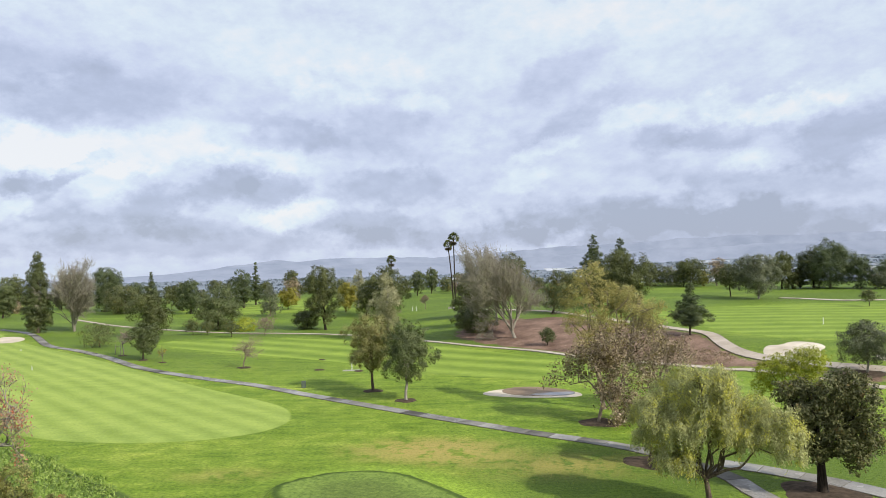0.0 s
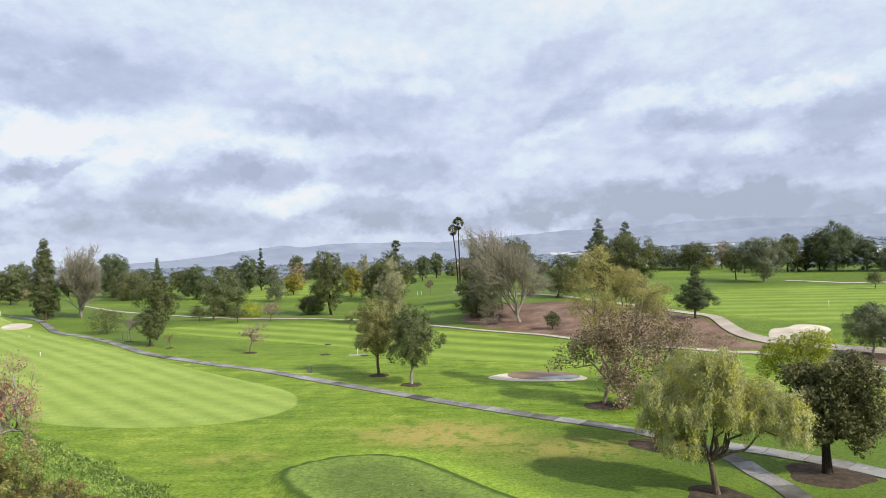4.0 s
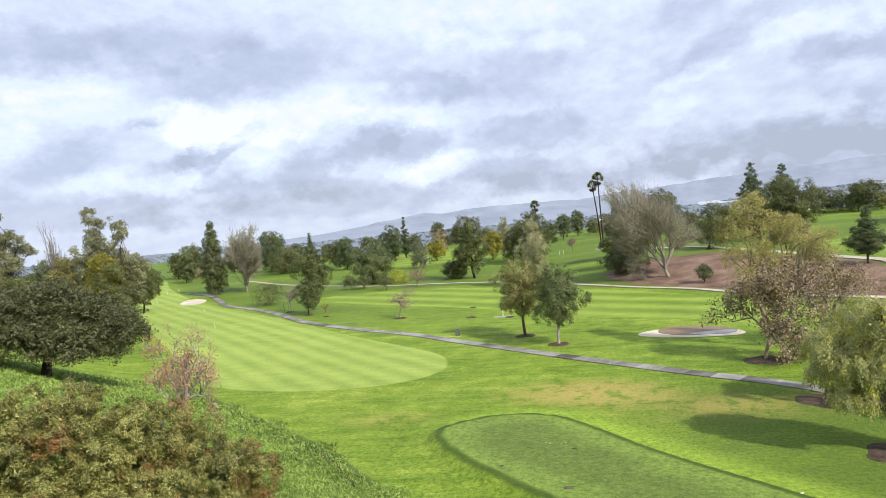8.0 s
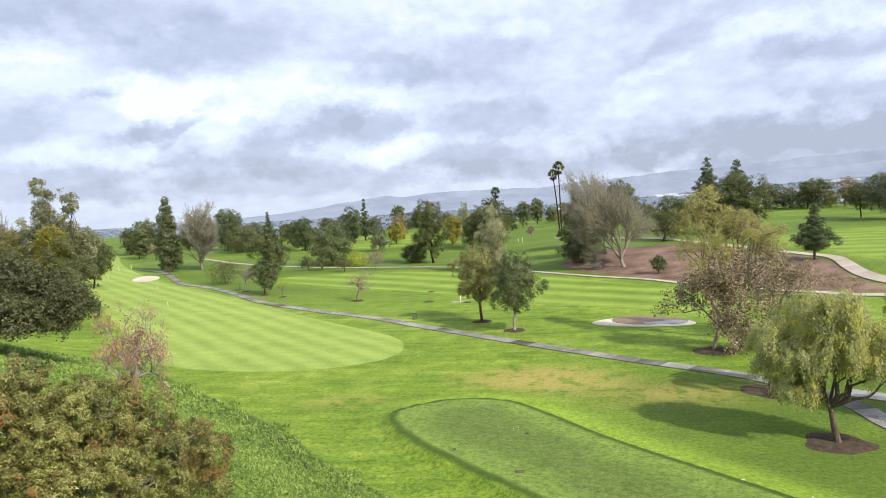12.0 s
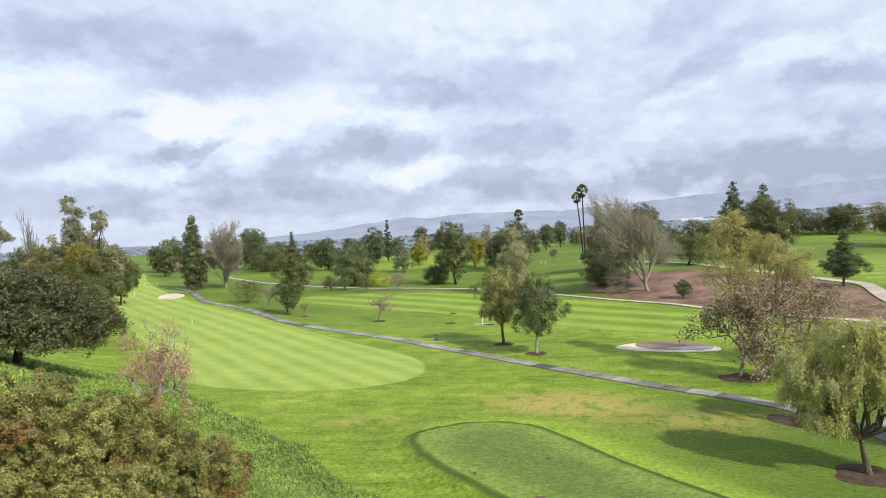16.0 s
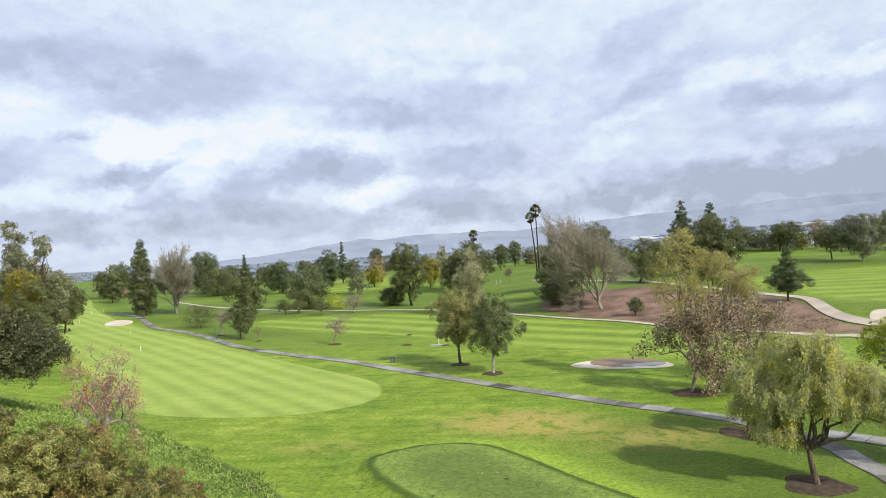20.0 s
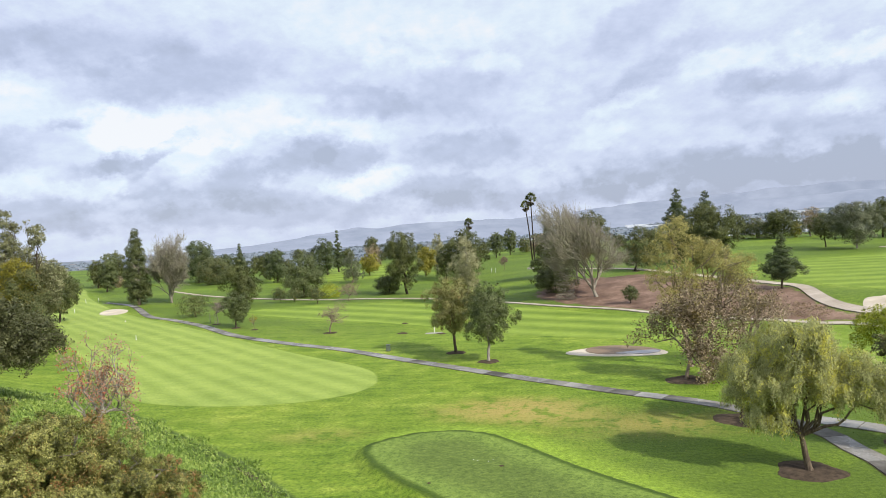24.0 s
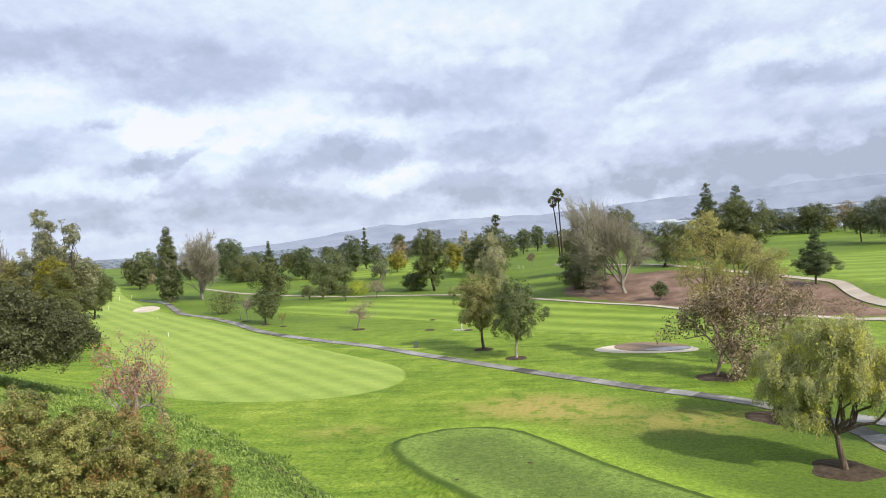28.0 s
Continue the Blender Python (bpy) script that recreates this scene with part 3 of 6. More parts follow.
def height(x, y):
    """The lie of the land in metres."""
    x, y = np.asarray(x, float), np.asarray(y, float)
    r, az = np.hypot(x, y), np.degrees(np.arctan2(x, y))
    z = 0.22 * np.sin(x * 0.045 + 1) * np.sin(y * 0.038) * smooth(50, 110, r)
    # the bank on which the camera stands
    s = (x + 18.7) * -0.66 + (y - 45.5) * -0.75
    along = (x + 18.7) * -0.75 + (y - 45.5) * 0.66
    bank = 0.45 * np.where(s > 0, np.sqrt(s * s + 4) - 2, 0)
    z = z + np.minimum(bank, 13.0) * (1 - 0.55 * smooth(30, 75, along))
    # the hill with the upper fairway
    h = (x - 21.6) * 0.81 + (y - 122.7) * 0.586
    hill = smooth(1, 20, h) * 2.3 + np.clip(h - 15, 0, 150) * 0.019
    z = z + hill * smooth(-7, 4, az)
    # the rise in the middle
    z = z + 3.4 * smooth(185, 300, r) * smooth(-21, -8, az) * (1 - smooth(-7, 4, az))
    # the far side falls to the valley
    edge = 330 + 230 * (1 - smooth(-34, -16, az))
    z = z - 62 * smooth(0, 620, r - edge)
    z = z + np.clip(r - 900, 0, 5000) * 0.024 * smooth(-4, 30, az)
    # the tee is a low table
    d = inside(TEE, x, y)
    z = z + 0.5 * smooth(-1.1, 0.0, d) + 0.25 * smooth(-4.5, -0.6, d)
    return z

# ---- trees ----
SHAPE = {
    "round": lambda u: np.sqrt(np.clip(1 - (1.8 * u - 0.8) ** 2, 0, 1)) ** 0.75,
    "dome": lambda u: np.clip(1 - u ** 2.2, 0, 1) ** 0.5 * np.clip(u * 6 + 0.35, 0, 1),
    "cone": lambda u: np.clip(1 - u, 0, 1) ** 0.92 * np.clip(u * 7 + 0.3, 0, 1) + 0.03,
    "column": lambda u: np.clip(1 - u ** 3.0, 0, 1) ** 0.7 * np.clip(u * 5 + 0.6, 0, 1),
    "fir": lambda u: np.clip(1 - u ** 1.5, 0, 1) ** 0.85 * np.clip(u * 6 + 0.4, 0, 1) + 0.04,
    "tall": lambda u: (0.78 + 0.22 * np.sin(u * 15.0)) * np.clip((1 - u) * 3, 0, 1) ** 0.6 * np.clip(u * 5 + 0.3, 0, 1),
}
# leaf kind, bark, outline, leaf length, leaf width (share), fill, droop, limbs
KIND = {
    "dark": ("dark", "dark", "round", 0.22, 0.55, 1.0, 0.1, 9),
    "pine": ("pine", "brown", "cone", 0.26, 0.28, 1.0, 0.0, 8),
    "roundpine": ("pine", "brown", "round", 0.30, 0.30, 1.1, 0.0, 8),
    "cypress": ("cypress", "brown", "column", 0.28, 0.40, 1.6, 0.1, 4),
    "fir": ("pine", "brown", "fir", 0.28, 0.32, 1.6, 0.0, 6),
    "lawn": ("round", "pale", "round", 0.22, 0.5, 1.2, 0.1, 9),
    "green": ("round", "brown", "round", 0.24, 0.5, 1.0, 0.1, 9),
    "olive": ("olive", "brown", "round", 0.22, 0.45, 1.0, 0.2, 9),
    "bronze": ("bronze", "brown", "round", 0.22, 0.5, 1.1, 0.1, 10),
    "grey": ("grey", "pale", "round", 0.22, 0.45, 1.2, 0.2, 9),
    "tallgum": ("grey", "tan", "tall", 0.22, 0.4, 0.55, 0.3, 10),
    "palegum": ("pale", "pale", "tall", 0.26, 0.4, 0.6, 0.4, 10),
    "yellow": ("yellow", "brown", "round", 0.22, 0.5, 1.1, 0.1, 8),
    "lime": ("lime", "brown", "round", 0.22, 0.5, 0.8, 0.1, 8),
    "feather": ("olive", "brown", "dome", 0.22, 0.35, 0.4, 0.3, 8),
    "darkshrub": ("dark", "dark", "dome", 0.24, 0.5, 1.2, 0.2, 4),
    "mauveshrub": ("mauve", "grey", "dome", 0.24, 0.4, 0.6, 0.2, 8),
}


# lobes of the crown by outline: how many, their reach within it, and how flat they lie
LOBES = {"round": (13, 0.50, 0.85), "dome": (11, 0.50, 0.8), "cone": (30, 0.52, 0.5), "column": (44, 0.62, 0.9),
         "fir": (34, 0.55, 0.6), "tall": (18, 0.50, 1.0)}


def lobes_of(outline, high, wide_by, low, lean, rng):
    """The rounded masses (x y z radius) that a crown of this outline is made of."""
    count, share, flatness = LOBES[outline]
    rad = SHAPE[outline]
    rows = []
    slim = outline in ("cone", "column", "fir", "tall")
    for k in range(count):
        u = (k + rng.uniform(0.1, 0.9)) / count
        rise = u
        if not slim:
            u = 0.06 + 0.78 * u
        if outline in ("cone", "fir"):
            u = rise = u ** 1.25
        local = max(float(rad(np.array(u))), 0.08 if outline in ("cone", "fir") else 0.16) * wide_by / 2
        r = local * share * rng.uniform(0.8, 1.25)
        if slim:
            r = max(r, (0.13 if outline in ("column", "tall") else 0.075) * wide_by)
        th = k * 2.39996 + rng.uniform(-0.5, 0.5)
        out = max(local - r * 0.9, 0) * (rng.uniform(0.85, 1.12) if k % 4 else rng.uniform(0.1, 0.4))
        z = low + r * flatness * 0.7 + rise * (high - low - r * flatness * 1.6)
        rows.append((math.cos(th) * out + lean * min(u + 0.4, 1), math.sin(th) * out, z, r))
    # the heart of the crown
    for u in ((0.2, 0.4, 0.6, 0.8) if slim else (0.35, 0.6)):
        local = float(rad(np.array(u))) * wide_by / 2
        rows.append((lean * min(u + 0.4, 1), 0.0, low + u * (high - low), local * 0.62))
    return np.array(rows), flatness


def sublobes(rng, masses, size, gaps=0.0):
    """Smaller rounded masses over the outer faces of large ones; those buried in a neighbour are left out."""
    m = np.array(masses, float)
    rows, small, own = [], [], []
    for i, (mx, my, mz, r) in enumerate(m):
        if r <= size * 1.15:
            small.append((mx, my, mz, r))
            continue
        n = int(5.5 * (r / size) ** 2)
        k = np.arange(n) + 0.5
        z, th = 1 - 2 * k / n, k * 2.39996 + rng.uniform(0, 6.28)
        d = np.stack([np.sqrt(1 - z * z) * np.cos(th), np.sqrt(1 - z * z) * np.sin(th), z], 1) + rng.normal(size=(n, 3)) * 0.12
        c = np.array([mx, my, mz]) + d * (r - size * rng.uniform(0.55, 1.05, (n, 1)))
        rows.append(np.concatenate([c, size * rng.uniform(0.65, 1.3, (n, 1))], 1))
        rows.append([(mx, my, mz, r * 0.55)])
        own += [i] * (n + 1)
    small = np.asarray(small, float).reshape(-1, 4)
    if not rows:
        return small
    rows = np.concatenate([np.asarray(q, float) for q in rows])
    depth = np.linalg.norm(rows[:, None, :3] - m[None, :, :3], axis=2) / m[None, :, 3]
    depth[np.arange(len(rows)), own] = 9.0
    keep = (depth.min(1) > 0.62) | (rows[:, 3] > size * 1.4) | (rng.uniform(size=len(rows)) < 0.15)
    keep &= rng.uniform(size=len(rows)) > gaps
    return np.concatenate([rows[keep], small])


def foliage(rng, lobes, share, count, flatness=0.85, droop=0.0, jitter=0.35, inner=0.10):
    """Leaves over lobes: each lobe carries sprays on its outer face, each spray its leaves. Returns places and facings."""
    lobes = np.asarray(lobes, float)
    centre, radius = lobes[:, :3], lobes[:, 3]
    per = int(2.9 / share ** 2)
    d = rng.normal(size=(len(lobes), per, 3)) + [0, 0, 0.25]
    d /= np.linalg.norm(d, axis=2)[..., None]
    spray = centre[:, None] + d * (radius[:, None] * rng.uniform(0.62, 1.02, (len(lobes), per)))[..., None] * [1, 1, flatness]
    size = radius[:, None] * share * rng.uniform(0.55, 1.3, (len(lobes), per))
    spray, size, face = spray.reshape(-1, 3), size.ravel(), d.reshape(-1, 3)
    weight = size ** 2
    if len(lobes) < 400:
        near = np.linalg.norm((spray[:, None] - centre[None]) / [1, 1, flatness], axis=2) / radius[None]
        weight = np.where(near.min(1) < 0.5, weight * 0.15, weight)
    which = rng.choice(len(spray), count, p=weight / weight.sum())
    way = rng.normal(size=(count, 3)) + face[which] * 0.7 + [0, 0, 0.25]
    way /= np.linalg.norm(way, axis=1)[:, None]
    pos = spray[which] + way * (size[which] * rng.uniform(0.1, 1, count) ** 0.5)[:, None] * [1, 1, flatness]
    if droop > 0.15:
        pos[:, 2] -= droop * rng.uniform(0, 1, count) ** 2 * size[which] * 2.2
    deep_in = rng.uniform(size=count) < inner
    pos[deep_in] -= face[which[deep_in]] * (size[which[deep_in]] / share * rng.uniform(0.2, 0.8, deep_in.sum()))[:, None]
    nrm = way * 0.7 + face[which] * 0.55 + rng.normal(size=(count, 3)) * jitter + [0, 0, 0.2]
    return pos, nrm


def limb(a, c, r0, r1, rng, steps=5, sag=0.0, wander=0.035):
    """A bent branch from a to c: its points and radii."""
    a, c = np.asarray(a, float), np.asarray(c, float)
    span = np.linalg.norm(c - a)
    pts = [a]
    for k in range(1, steps):
        u = k / steps
        pts.append(a + (c - a) * u + rng.normal(size=3) * span * wander + np.array([0, 0, span * (0.10 * math.sin(math.pi * u) - sag * u * u)]))
    pts.append(c + np.array([0, 0, -sag * span]))
    return np.array(pts), np.linspace(r0, r1, steps + 1)


def stem(pts, radii, sides=7):
    """One unbroken tapered tube along the points, closed at its end."""
    pts = np.asarray(pts, float)
    d = np.gradient(pts, axis=0)
    d /= np.linalg.norm(d, axis=1)[:, None] + 1e-9
    ref = np.array([0.31, 0.95, 0.05])
    u = np.cross(d, ref)
    u /= np.linalg.norm(u, axis=1)[:, None] + 1e-9
    v = np.cross(d, u)
    ang = np.arange(sides) * 2 * np.pi / sides
    ring = u[:, None] * np.cos(ang)[None, :, None] + v[:, None] * np.sin(ang)[None, :, None]
    verts = (pts[:, None] + ring * np.asarray(radii)[:, None, None]).reshape(-1, 3)
    k = np.arange(sides)
    quad = np.stack([k, (k + 1) % sides, (k + 1) % sides + sides, k + sides], 1)
    faces = (np.arange(len(pts) - 1)[:, None, None] * sides + quad[None]).reshape(-1, 4)
    return verts, faces


def tree(kind, x, y, high, wide_by, low, lean, label, category="tree", fill_by=1.0, limbs=True):
    """A tree: tapered trunk with limbs, crown of leaf clumps. low: height of the crown's lower edge; lean: how far the crown sits to the right of the foot."""
    leafy, bark, outline, leaf_len, leaf_wid, fill, droop, n_limbs = KIND[kind]
    rng = np.random.default_rng(int(abs(x * 131 + y * 17)) + 7)
    far = math.hypot(x, y)
    z = float(height(x, y))
    thing = empty_at("shrub" if "shrub" in kind else "tree", x, y, z - 0.05, label, category)
    # leaf size follows the species, but clumps of leaves stand for single ones far off
    size = max(leaf_len * 0.62, far * 0.00125)
    wide_by *= {"cone": 1.32, "column": 1.12, "fir": 1.35}.get(outline, 1.28)
    if far > 120 and low < high * 0.5 and outline != "cone":
        low = max(0.2, low - 0.08 * high)
    lobes, flatness = lobes_of(outline, high, wide_by, low, lean, rng)
    area = wide_by * (high - low) / (size * size * leaf_wid)
    n_leaf = int(np.clip(area * 3.1 * fill * fill_by, 1500, 60000))
    pos, nrm = foliage(rng, lobes, 0.36, n_leaf, flatness, droop)
    pos[:, 2] = np.maximum(pos[:, 2], 0.1)
    link_mesh("crown", *leaves(pos, nrm, size * 1.5, size * 1.5 * leaf_wid, rng, droop, far > 100), LEAF[leafy], thing)
    centres = lobes[:, :3]
    cz = centres[:, 2]
    # trunk and limbs
    r = max(0.018 * high, 0.07)
    spire = outline in ("cone", "column", "tall")
    top_at = np.array([lean * 0.7, 0, low + (high - low) * (0.85 if spire else 0.5)])
    pts, radii = limb((0, 0, 0.3), top_at, r * 1.15, r * 0.3, rng, 8, 0.0, 0.014)
    pts = np.concatenate([[[0, 0, -0.25]], pts])
    link_mesh("trunk", *stem(pts, np.concatenate([[r * 1.8], radii]), 8), BARK[bark], thing, smooth=True)
    if limbs and far < 150 and kind != "cypress":
        for k in rng.choice(len(centres), min(n_limbs, len(centres)), replace=False):
            at = 3 + rng.integers(0, 4) if not spire else int(np.argmin(np.abs(pts[:, 2] - max(low * 0.9, cz[k] - 0.6))))
            start = pts[at]
            if np.linalg.norm(centres[k] - start) > 0.4:
                link_mesh("limb", *stem(*limb(start, centres[k], r * 0.45, r * 0.1, rng, 5), 6), BARK[bark], thing, smooth=True)
    return thing


def bare_tree(x, y, high, wide_by, lean, bark, leafy, leaf_count, label, seed, up=0.55, depth=5, spread=0.62, leaf_size=0.2, bole=1.0, brush=0):
    """A tree in winter: branches divide down to twigs, with few leaves or buds at their ends."""
    rng = np.random.default_rng(seed)
    z = float(height(x, y))
    thing = empty_at("bare_tree", x, y, z - 0.05, label, "tree")
    wood, boughs, twigs, tips = [], [], [], []

    def grow(p, d, length, r, level):
        q = p + d * length
        mid_p = p + d * length * 0.5 + rng.normal(size=3) * length * 0.06
        if level < 2:
            (wood, boughs)[level].append((np.array([p, mid_p, q]), np.array([r, r * 0.82, r * 0.65])))
        else:
            twigs.append([*p, *mid_p, r, r * 0.82])
            twigs.append([*mid_p, *q, r * 0.82, r * 0.65])
        if level >= 3:
            tips.append(q)
            tips.append(mid_p)
        if level >= depth:
            return
        for _ in range(3 if level else 5):
            nd = d * up + rng.normal(size=3) * spread + np.array([lean * 0.05, 0, 0.28])
            nd /= np.linalg.norm(nd)
            grow(q if rng.uniform() < 0.65 or not level else mid_p, nd, (length if level else 1.0) * rng.uniform(0.62, 0.9), r * 0.58, level + 1)

    grow(np.array([0, 0, -0.2]), np.array([0.02, 0, 1.0]), bole, 0.075, 0)
    tip = np.array(tips)
    kz = high / np.percentile(tip[:, 2], 98)
    kx = wide_by / 2 / np.percentile(np.hypot(tip[:, 0], tip[:, 1]), 94)

    def fitted(rows):
        a = np.array(rows)
        for c in (0, 3):
            a[:, c] = a[:, c] * kx + lean * a[:, c + 2] * kz / high
            a[:, c + 1] *= kx
            a[:, c + 2] *= kz
        a[:, 6:8] *= (kz + kx) / 2
        return a

    floor_r = max(0.006, math.hypot(x, y) * 0.00011)
    tw = fitted(twigs)
    if brush:
        ends = np.repeat(tip * [kx, kx, kz], brush, 0)
        ends[:, 0] += lean * ends[:, 2] / high
        out = ends - np.array([lean * 0.5, 0, high * 0.35])
        out = out / (np.linalg.norm(out, axis=1)[:, None] + 1e-9) + rng.normal(size=ends.shape) * 0.45 + [0, 0, 0.25]
        reach = rng.uniform(0.03, 0.085, (len(ends), 1)) * wide_by
        tw = np.concatenate([tw, np.concatenate([ends, ends + out * reach, np.full((len(ends), 1), floor_r * 1.1), np.full((len(ends), 1), floor_r * 0.5)], 1)])
    tw[:, 6:8] = np.maximum(tw[:, 6:8], floor_r * 0.6)
    for word, bag in (("trunk", wood), ("limb", boughs)):
        for pts, radii in bag:
            q = pts * [kx, kx, kz]
            q[:, 0] += lean * q[:, 2] / high
            link_mesh(word, *stem(q, np.maximum(radii * (kz + kx) / 2, floor_r), 7), BARK[bark], thing, smooth=True)
    tagged(link_mesh("twig_spray", *tubes(tw, 3), BARK[bark], thing), kind="stuff")
    if leaf_count:
        pick = rng.integers(0, len(tip), leaf_count)
        pos = tip[pick] * np.array([kx, kx, kz]) + rng.normal(size=(leaf_count, 3)) * 0.03 * wide_by
        pos[:, 0] += lean * pos[:, 2] / high
        size = max(leaf_size, math.hypot(x, y) * 0.0011)
        link_mesh("crown", *leaves(pos, rng.normal(size=(leaf_count, 3)) + [0, 0, 0.4], size * 1.3, size * 0.7, rng, 0.0, math.hypot(x, y) > 60), LEAF[leafy], thing)
    return thing


def palm(x, y, high, head, lean, label, seed):
    rng = np.random.default_rng(seed)
    z = float(height(x, y))
    thing = empty_at("fan_palm", x, y, z - 0.05, label, "palm")
    top_at = np.array([lean, 0, high - head * 0.5])
    rise = np.linspace(0, 1, 10)
    pts = np.stack([lean * rise ** 1.4, 0 * rise, -0.2 + (top_at[2] + 0.2) * rise], 1)
    link_mesh("trunk", *stem(pts, 0.27 - 0.10 * rise, 8), BARK["dark"], thing, smooth=True)
    for word, count, low_el, high_el, mat in (("fronds", 46, -25, 85, "palm"), ("dead_skirt", 22, -85, -40, "skirt")):
        verts, faces = [], []
        for _ in range(count):
            el, az = radians(rng.uniform(low_el, high_el)), rng.uniform(0, 6.283)
            d = np.array([math.cos(el) * math.cos(az), math.cos(el) * math.sin(az), math.sin(el)])
            level = np.array([-math.sin(az), math.cos(az), 0])
            spin = rng.uniform(-1.3, 1.3)
            side = level * math.cos(spin) + np.cross(d, level) * math.sin(spin)
            stalk = top_at + d * head * 0.28 + np.array([0, 0, -0.0 if word == "fronds" else -0.15 * head])
            verts_n = len(verts)
            verts += [stalk - d * head * 0.28, stalk + side * 0.03, stalk - side * 0.03]
            faces.append([verts_n, verts_n + 1, verts_n + 2])
            for k in range(9):
                a = radians(-70 + 140 * k / 8)
                w = d * math.cos(a) + side * math.sin(a)
                tip = stalk + w * head * rng.uniform(0.24, 0.34) + np.array([0, 0, -0.06 * head])
                across = np.cross(w, np.cross(d, side)) * head * 0.022
                m = len(verts)
                verts += [stalk, stalk + (tip - stalk) * 0.55 + across, tip]
                faces.append([m, m + 1, m + 2])
                verts += [stalk + (tip - stalk) * 0.55 - across]
                faces.append([m, m + 2, m + 3])
        link_mesh(word, np.array(verts), faces, LEAF[mat], thing)
    return thing


def pepper_tree(x, y, masses, low, fork, stem_r, label, seed, leafy="pepper"):
    """A pepper tree: leaning, forked trunk and a veil of hanging leaf strands over rounded masses (x y z radius, from the foot)."""
    rng = np.random.default_rng(seed)
    z = float(height(x, y))
    thing = empty_at("pepper_tree", x, y, z - 0.05, label, "tree")
    pos, tops, face = [], [], []
    steps = 13
    u = np.linspace(0, 1, steps)
    for mx, my, mz, r in masses:
        n = int(19 * r * r) + 7
        d = rng.normal(size=(n, 3))
        d[:, 2] = np.abs(d[:, 2]) * 1.1 - 0.35
        d /= np.linalg.norm(d, axis=1)[:, None]
        top = np.array([mx, my, mz]) + d * r * rng.uniform(0.6, 1.02, (n, 1)) * [1, 1, 0.95]
        tops.append(top[:5])
        for p, out in zip(top, d):
            # one switch: strands that spring from one twig, arch over and hang down together
            strands = int(rng.integers(7, 13))
            reach = rng.uniform(0.35, 1.0) * r * (1.5 if rng.uniform() < 0.2 else 1.0)
            start = p + rng.normal(size=(strands, 3)) * [0.13, 0.13, 0.10]
            flow = out[:2] * 0.30 + rng.normal(size=(strands, 2)) * 0.10
            length = reach * rng.uniform(0.55, 1.15, strands)
            q = start[:, None] + np.stack([flow[:, :1] * length[:, None] * np.sqrt(u), flow[:, 1:] * length[:, None] * np.sqrt(u),
                                           length[:, None] * (0.12 * np.sin(np.pi * np.minimum(u * 2.2, 1)) - u ** 1.5)], 2)
            pos.append((q + rng.normal(size=q.shape) * 0.075).reshape(-1, 3))
            face.append(np.repeat(out[None], strands * steps, 0))
    pos, face = np.concatenate(pos), np.concatenate(face)
    keep = pos[:, 2] > low + 0.5 * np.sin(pos[:, 0] * 2.1) * np.sin(pos[:, 0] * 0.9 + 1)
    pos, face = pos[keep], face[keep]
    nrm = face * 0.8 + rng.normal(size=pos.shape) * 0.45 + np.array([0, 0, 0.4])
    link_mesh("crown", *leaves(pos, nrm, 0.17, 0.055, rng, 0.75), LEAF[leafy], thing)
    fork = np.array(fork)
    pts = np.array([(0, 0, -0.2), fork * [0.1, 0.1, 0.12], fork * [0.55, 0.5, 0.5], fork])
    link_mesh("trunk", *stem(pts, np.array([1.6, 1.1, 0.9, 0.75]) * stem_r, 9), BARK["warm"], thing, smooth=True)
    for (mx, my, mz, r), top in list(zip(masses, tops))[::2]:
        bough = np.array([mx, my, mz])
        lim = link_mesh("limb", *stem(*limb(fork, bough, 0.5 * stem_r, 0.14 * stem_r, rng, 6, 0.0, 0.05), 7), BARK["warm"], thing, smooth=True)
        for q in top[:3]:
            link_mesh("branch", *stem(*limb(bough, q, 0.13 * stem_r, 0.04 * stem_r, rng, 5), 5), BARK["warm"], lim, smooth=True)
    return thing


def massed_tree(x, y, masses, fork, stem_r, leafy, bark, clump, leaf_len, leaf_wid, per_area, label, seed, droop=0.1, name="tree", needles=False, gaps=0.0):
    """A broad-leaved tree whose crown is several rounded masses (x y z radius, from the foot), each of many leaf clumps with dark hollows between."""
    rng = np.random.default_rng(seed)
    z = float(height(x, y))
    thing = empty_at(name, x, y, z - 0.05, label, "tree")
    lobes = sublobes(rng, masses, clump, gaps)
    count = int(per_area * sum(m[3] ** 2 for m in masses))
    pos, nrm = foliage(rng, lobes, 0.42, count, 0.85, droop, 0.9 if needles else 0.35)
    pos[:, 2] = np.maximum(pos[:, 2], 0.1)
    link_mesh("crown", *leaves(pos, nrm, leaf_len, leaf_len * leaf_wid, rng, droop, math.hypot(x, y) > 60), LEAF[leafy], thing)
    fork = np.array(fork)
    pts = np.array([(0, 0, -0.2), fork * [0, 0, 0.12], fork * [0.45, 0.5, 0.55], fork])
    link_mesh("trunk", *stem(pts, np.array([1.9, 1.2, 0.95, 0.85]) * stem_r, 10), BARK[bark], thing, smooth=True)
    for mx, my, mz, r in masses:
        bough = np.array([mx, my, mz])
        lim = link_mesh("limb", *stem(*limb(fork, bough, 0.5 * stem_r, 0.16 * stem_r, rng, 6, 0.0, 0.05), 7), BARK[bark], thing, smooth=True)
        for _ in range(2):
            a = rng.normal(size=3)
            a /= np.linalg.norm(a)
            link_mesh("branch", *stem(*limb(bough, bough + a * r * 0.9, 0.15 * stem_r, 0.04 * stem_r, rng, 5), 5), BARK[bark], lim, smooth=True)
    return thing


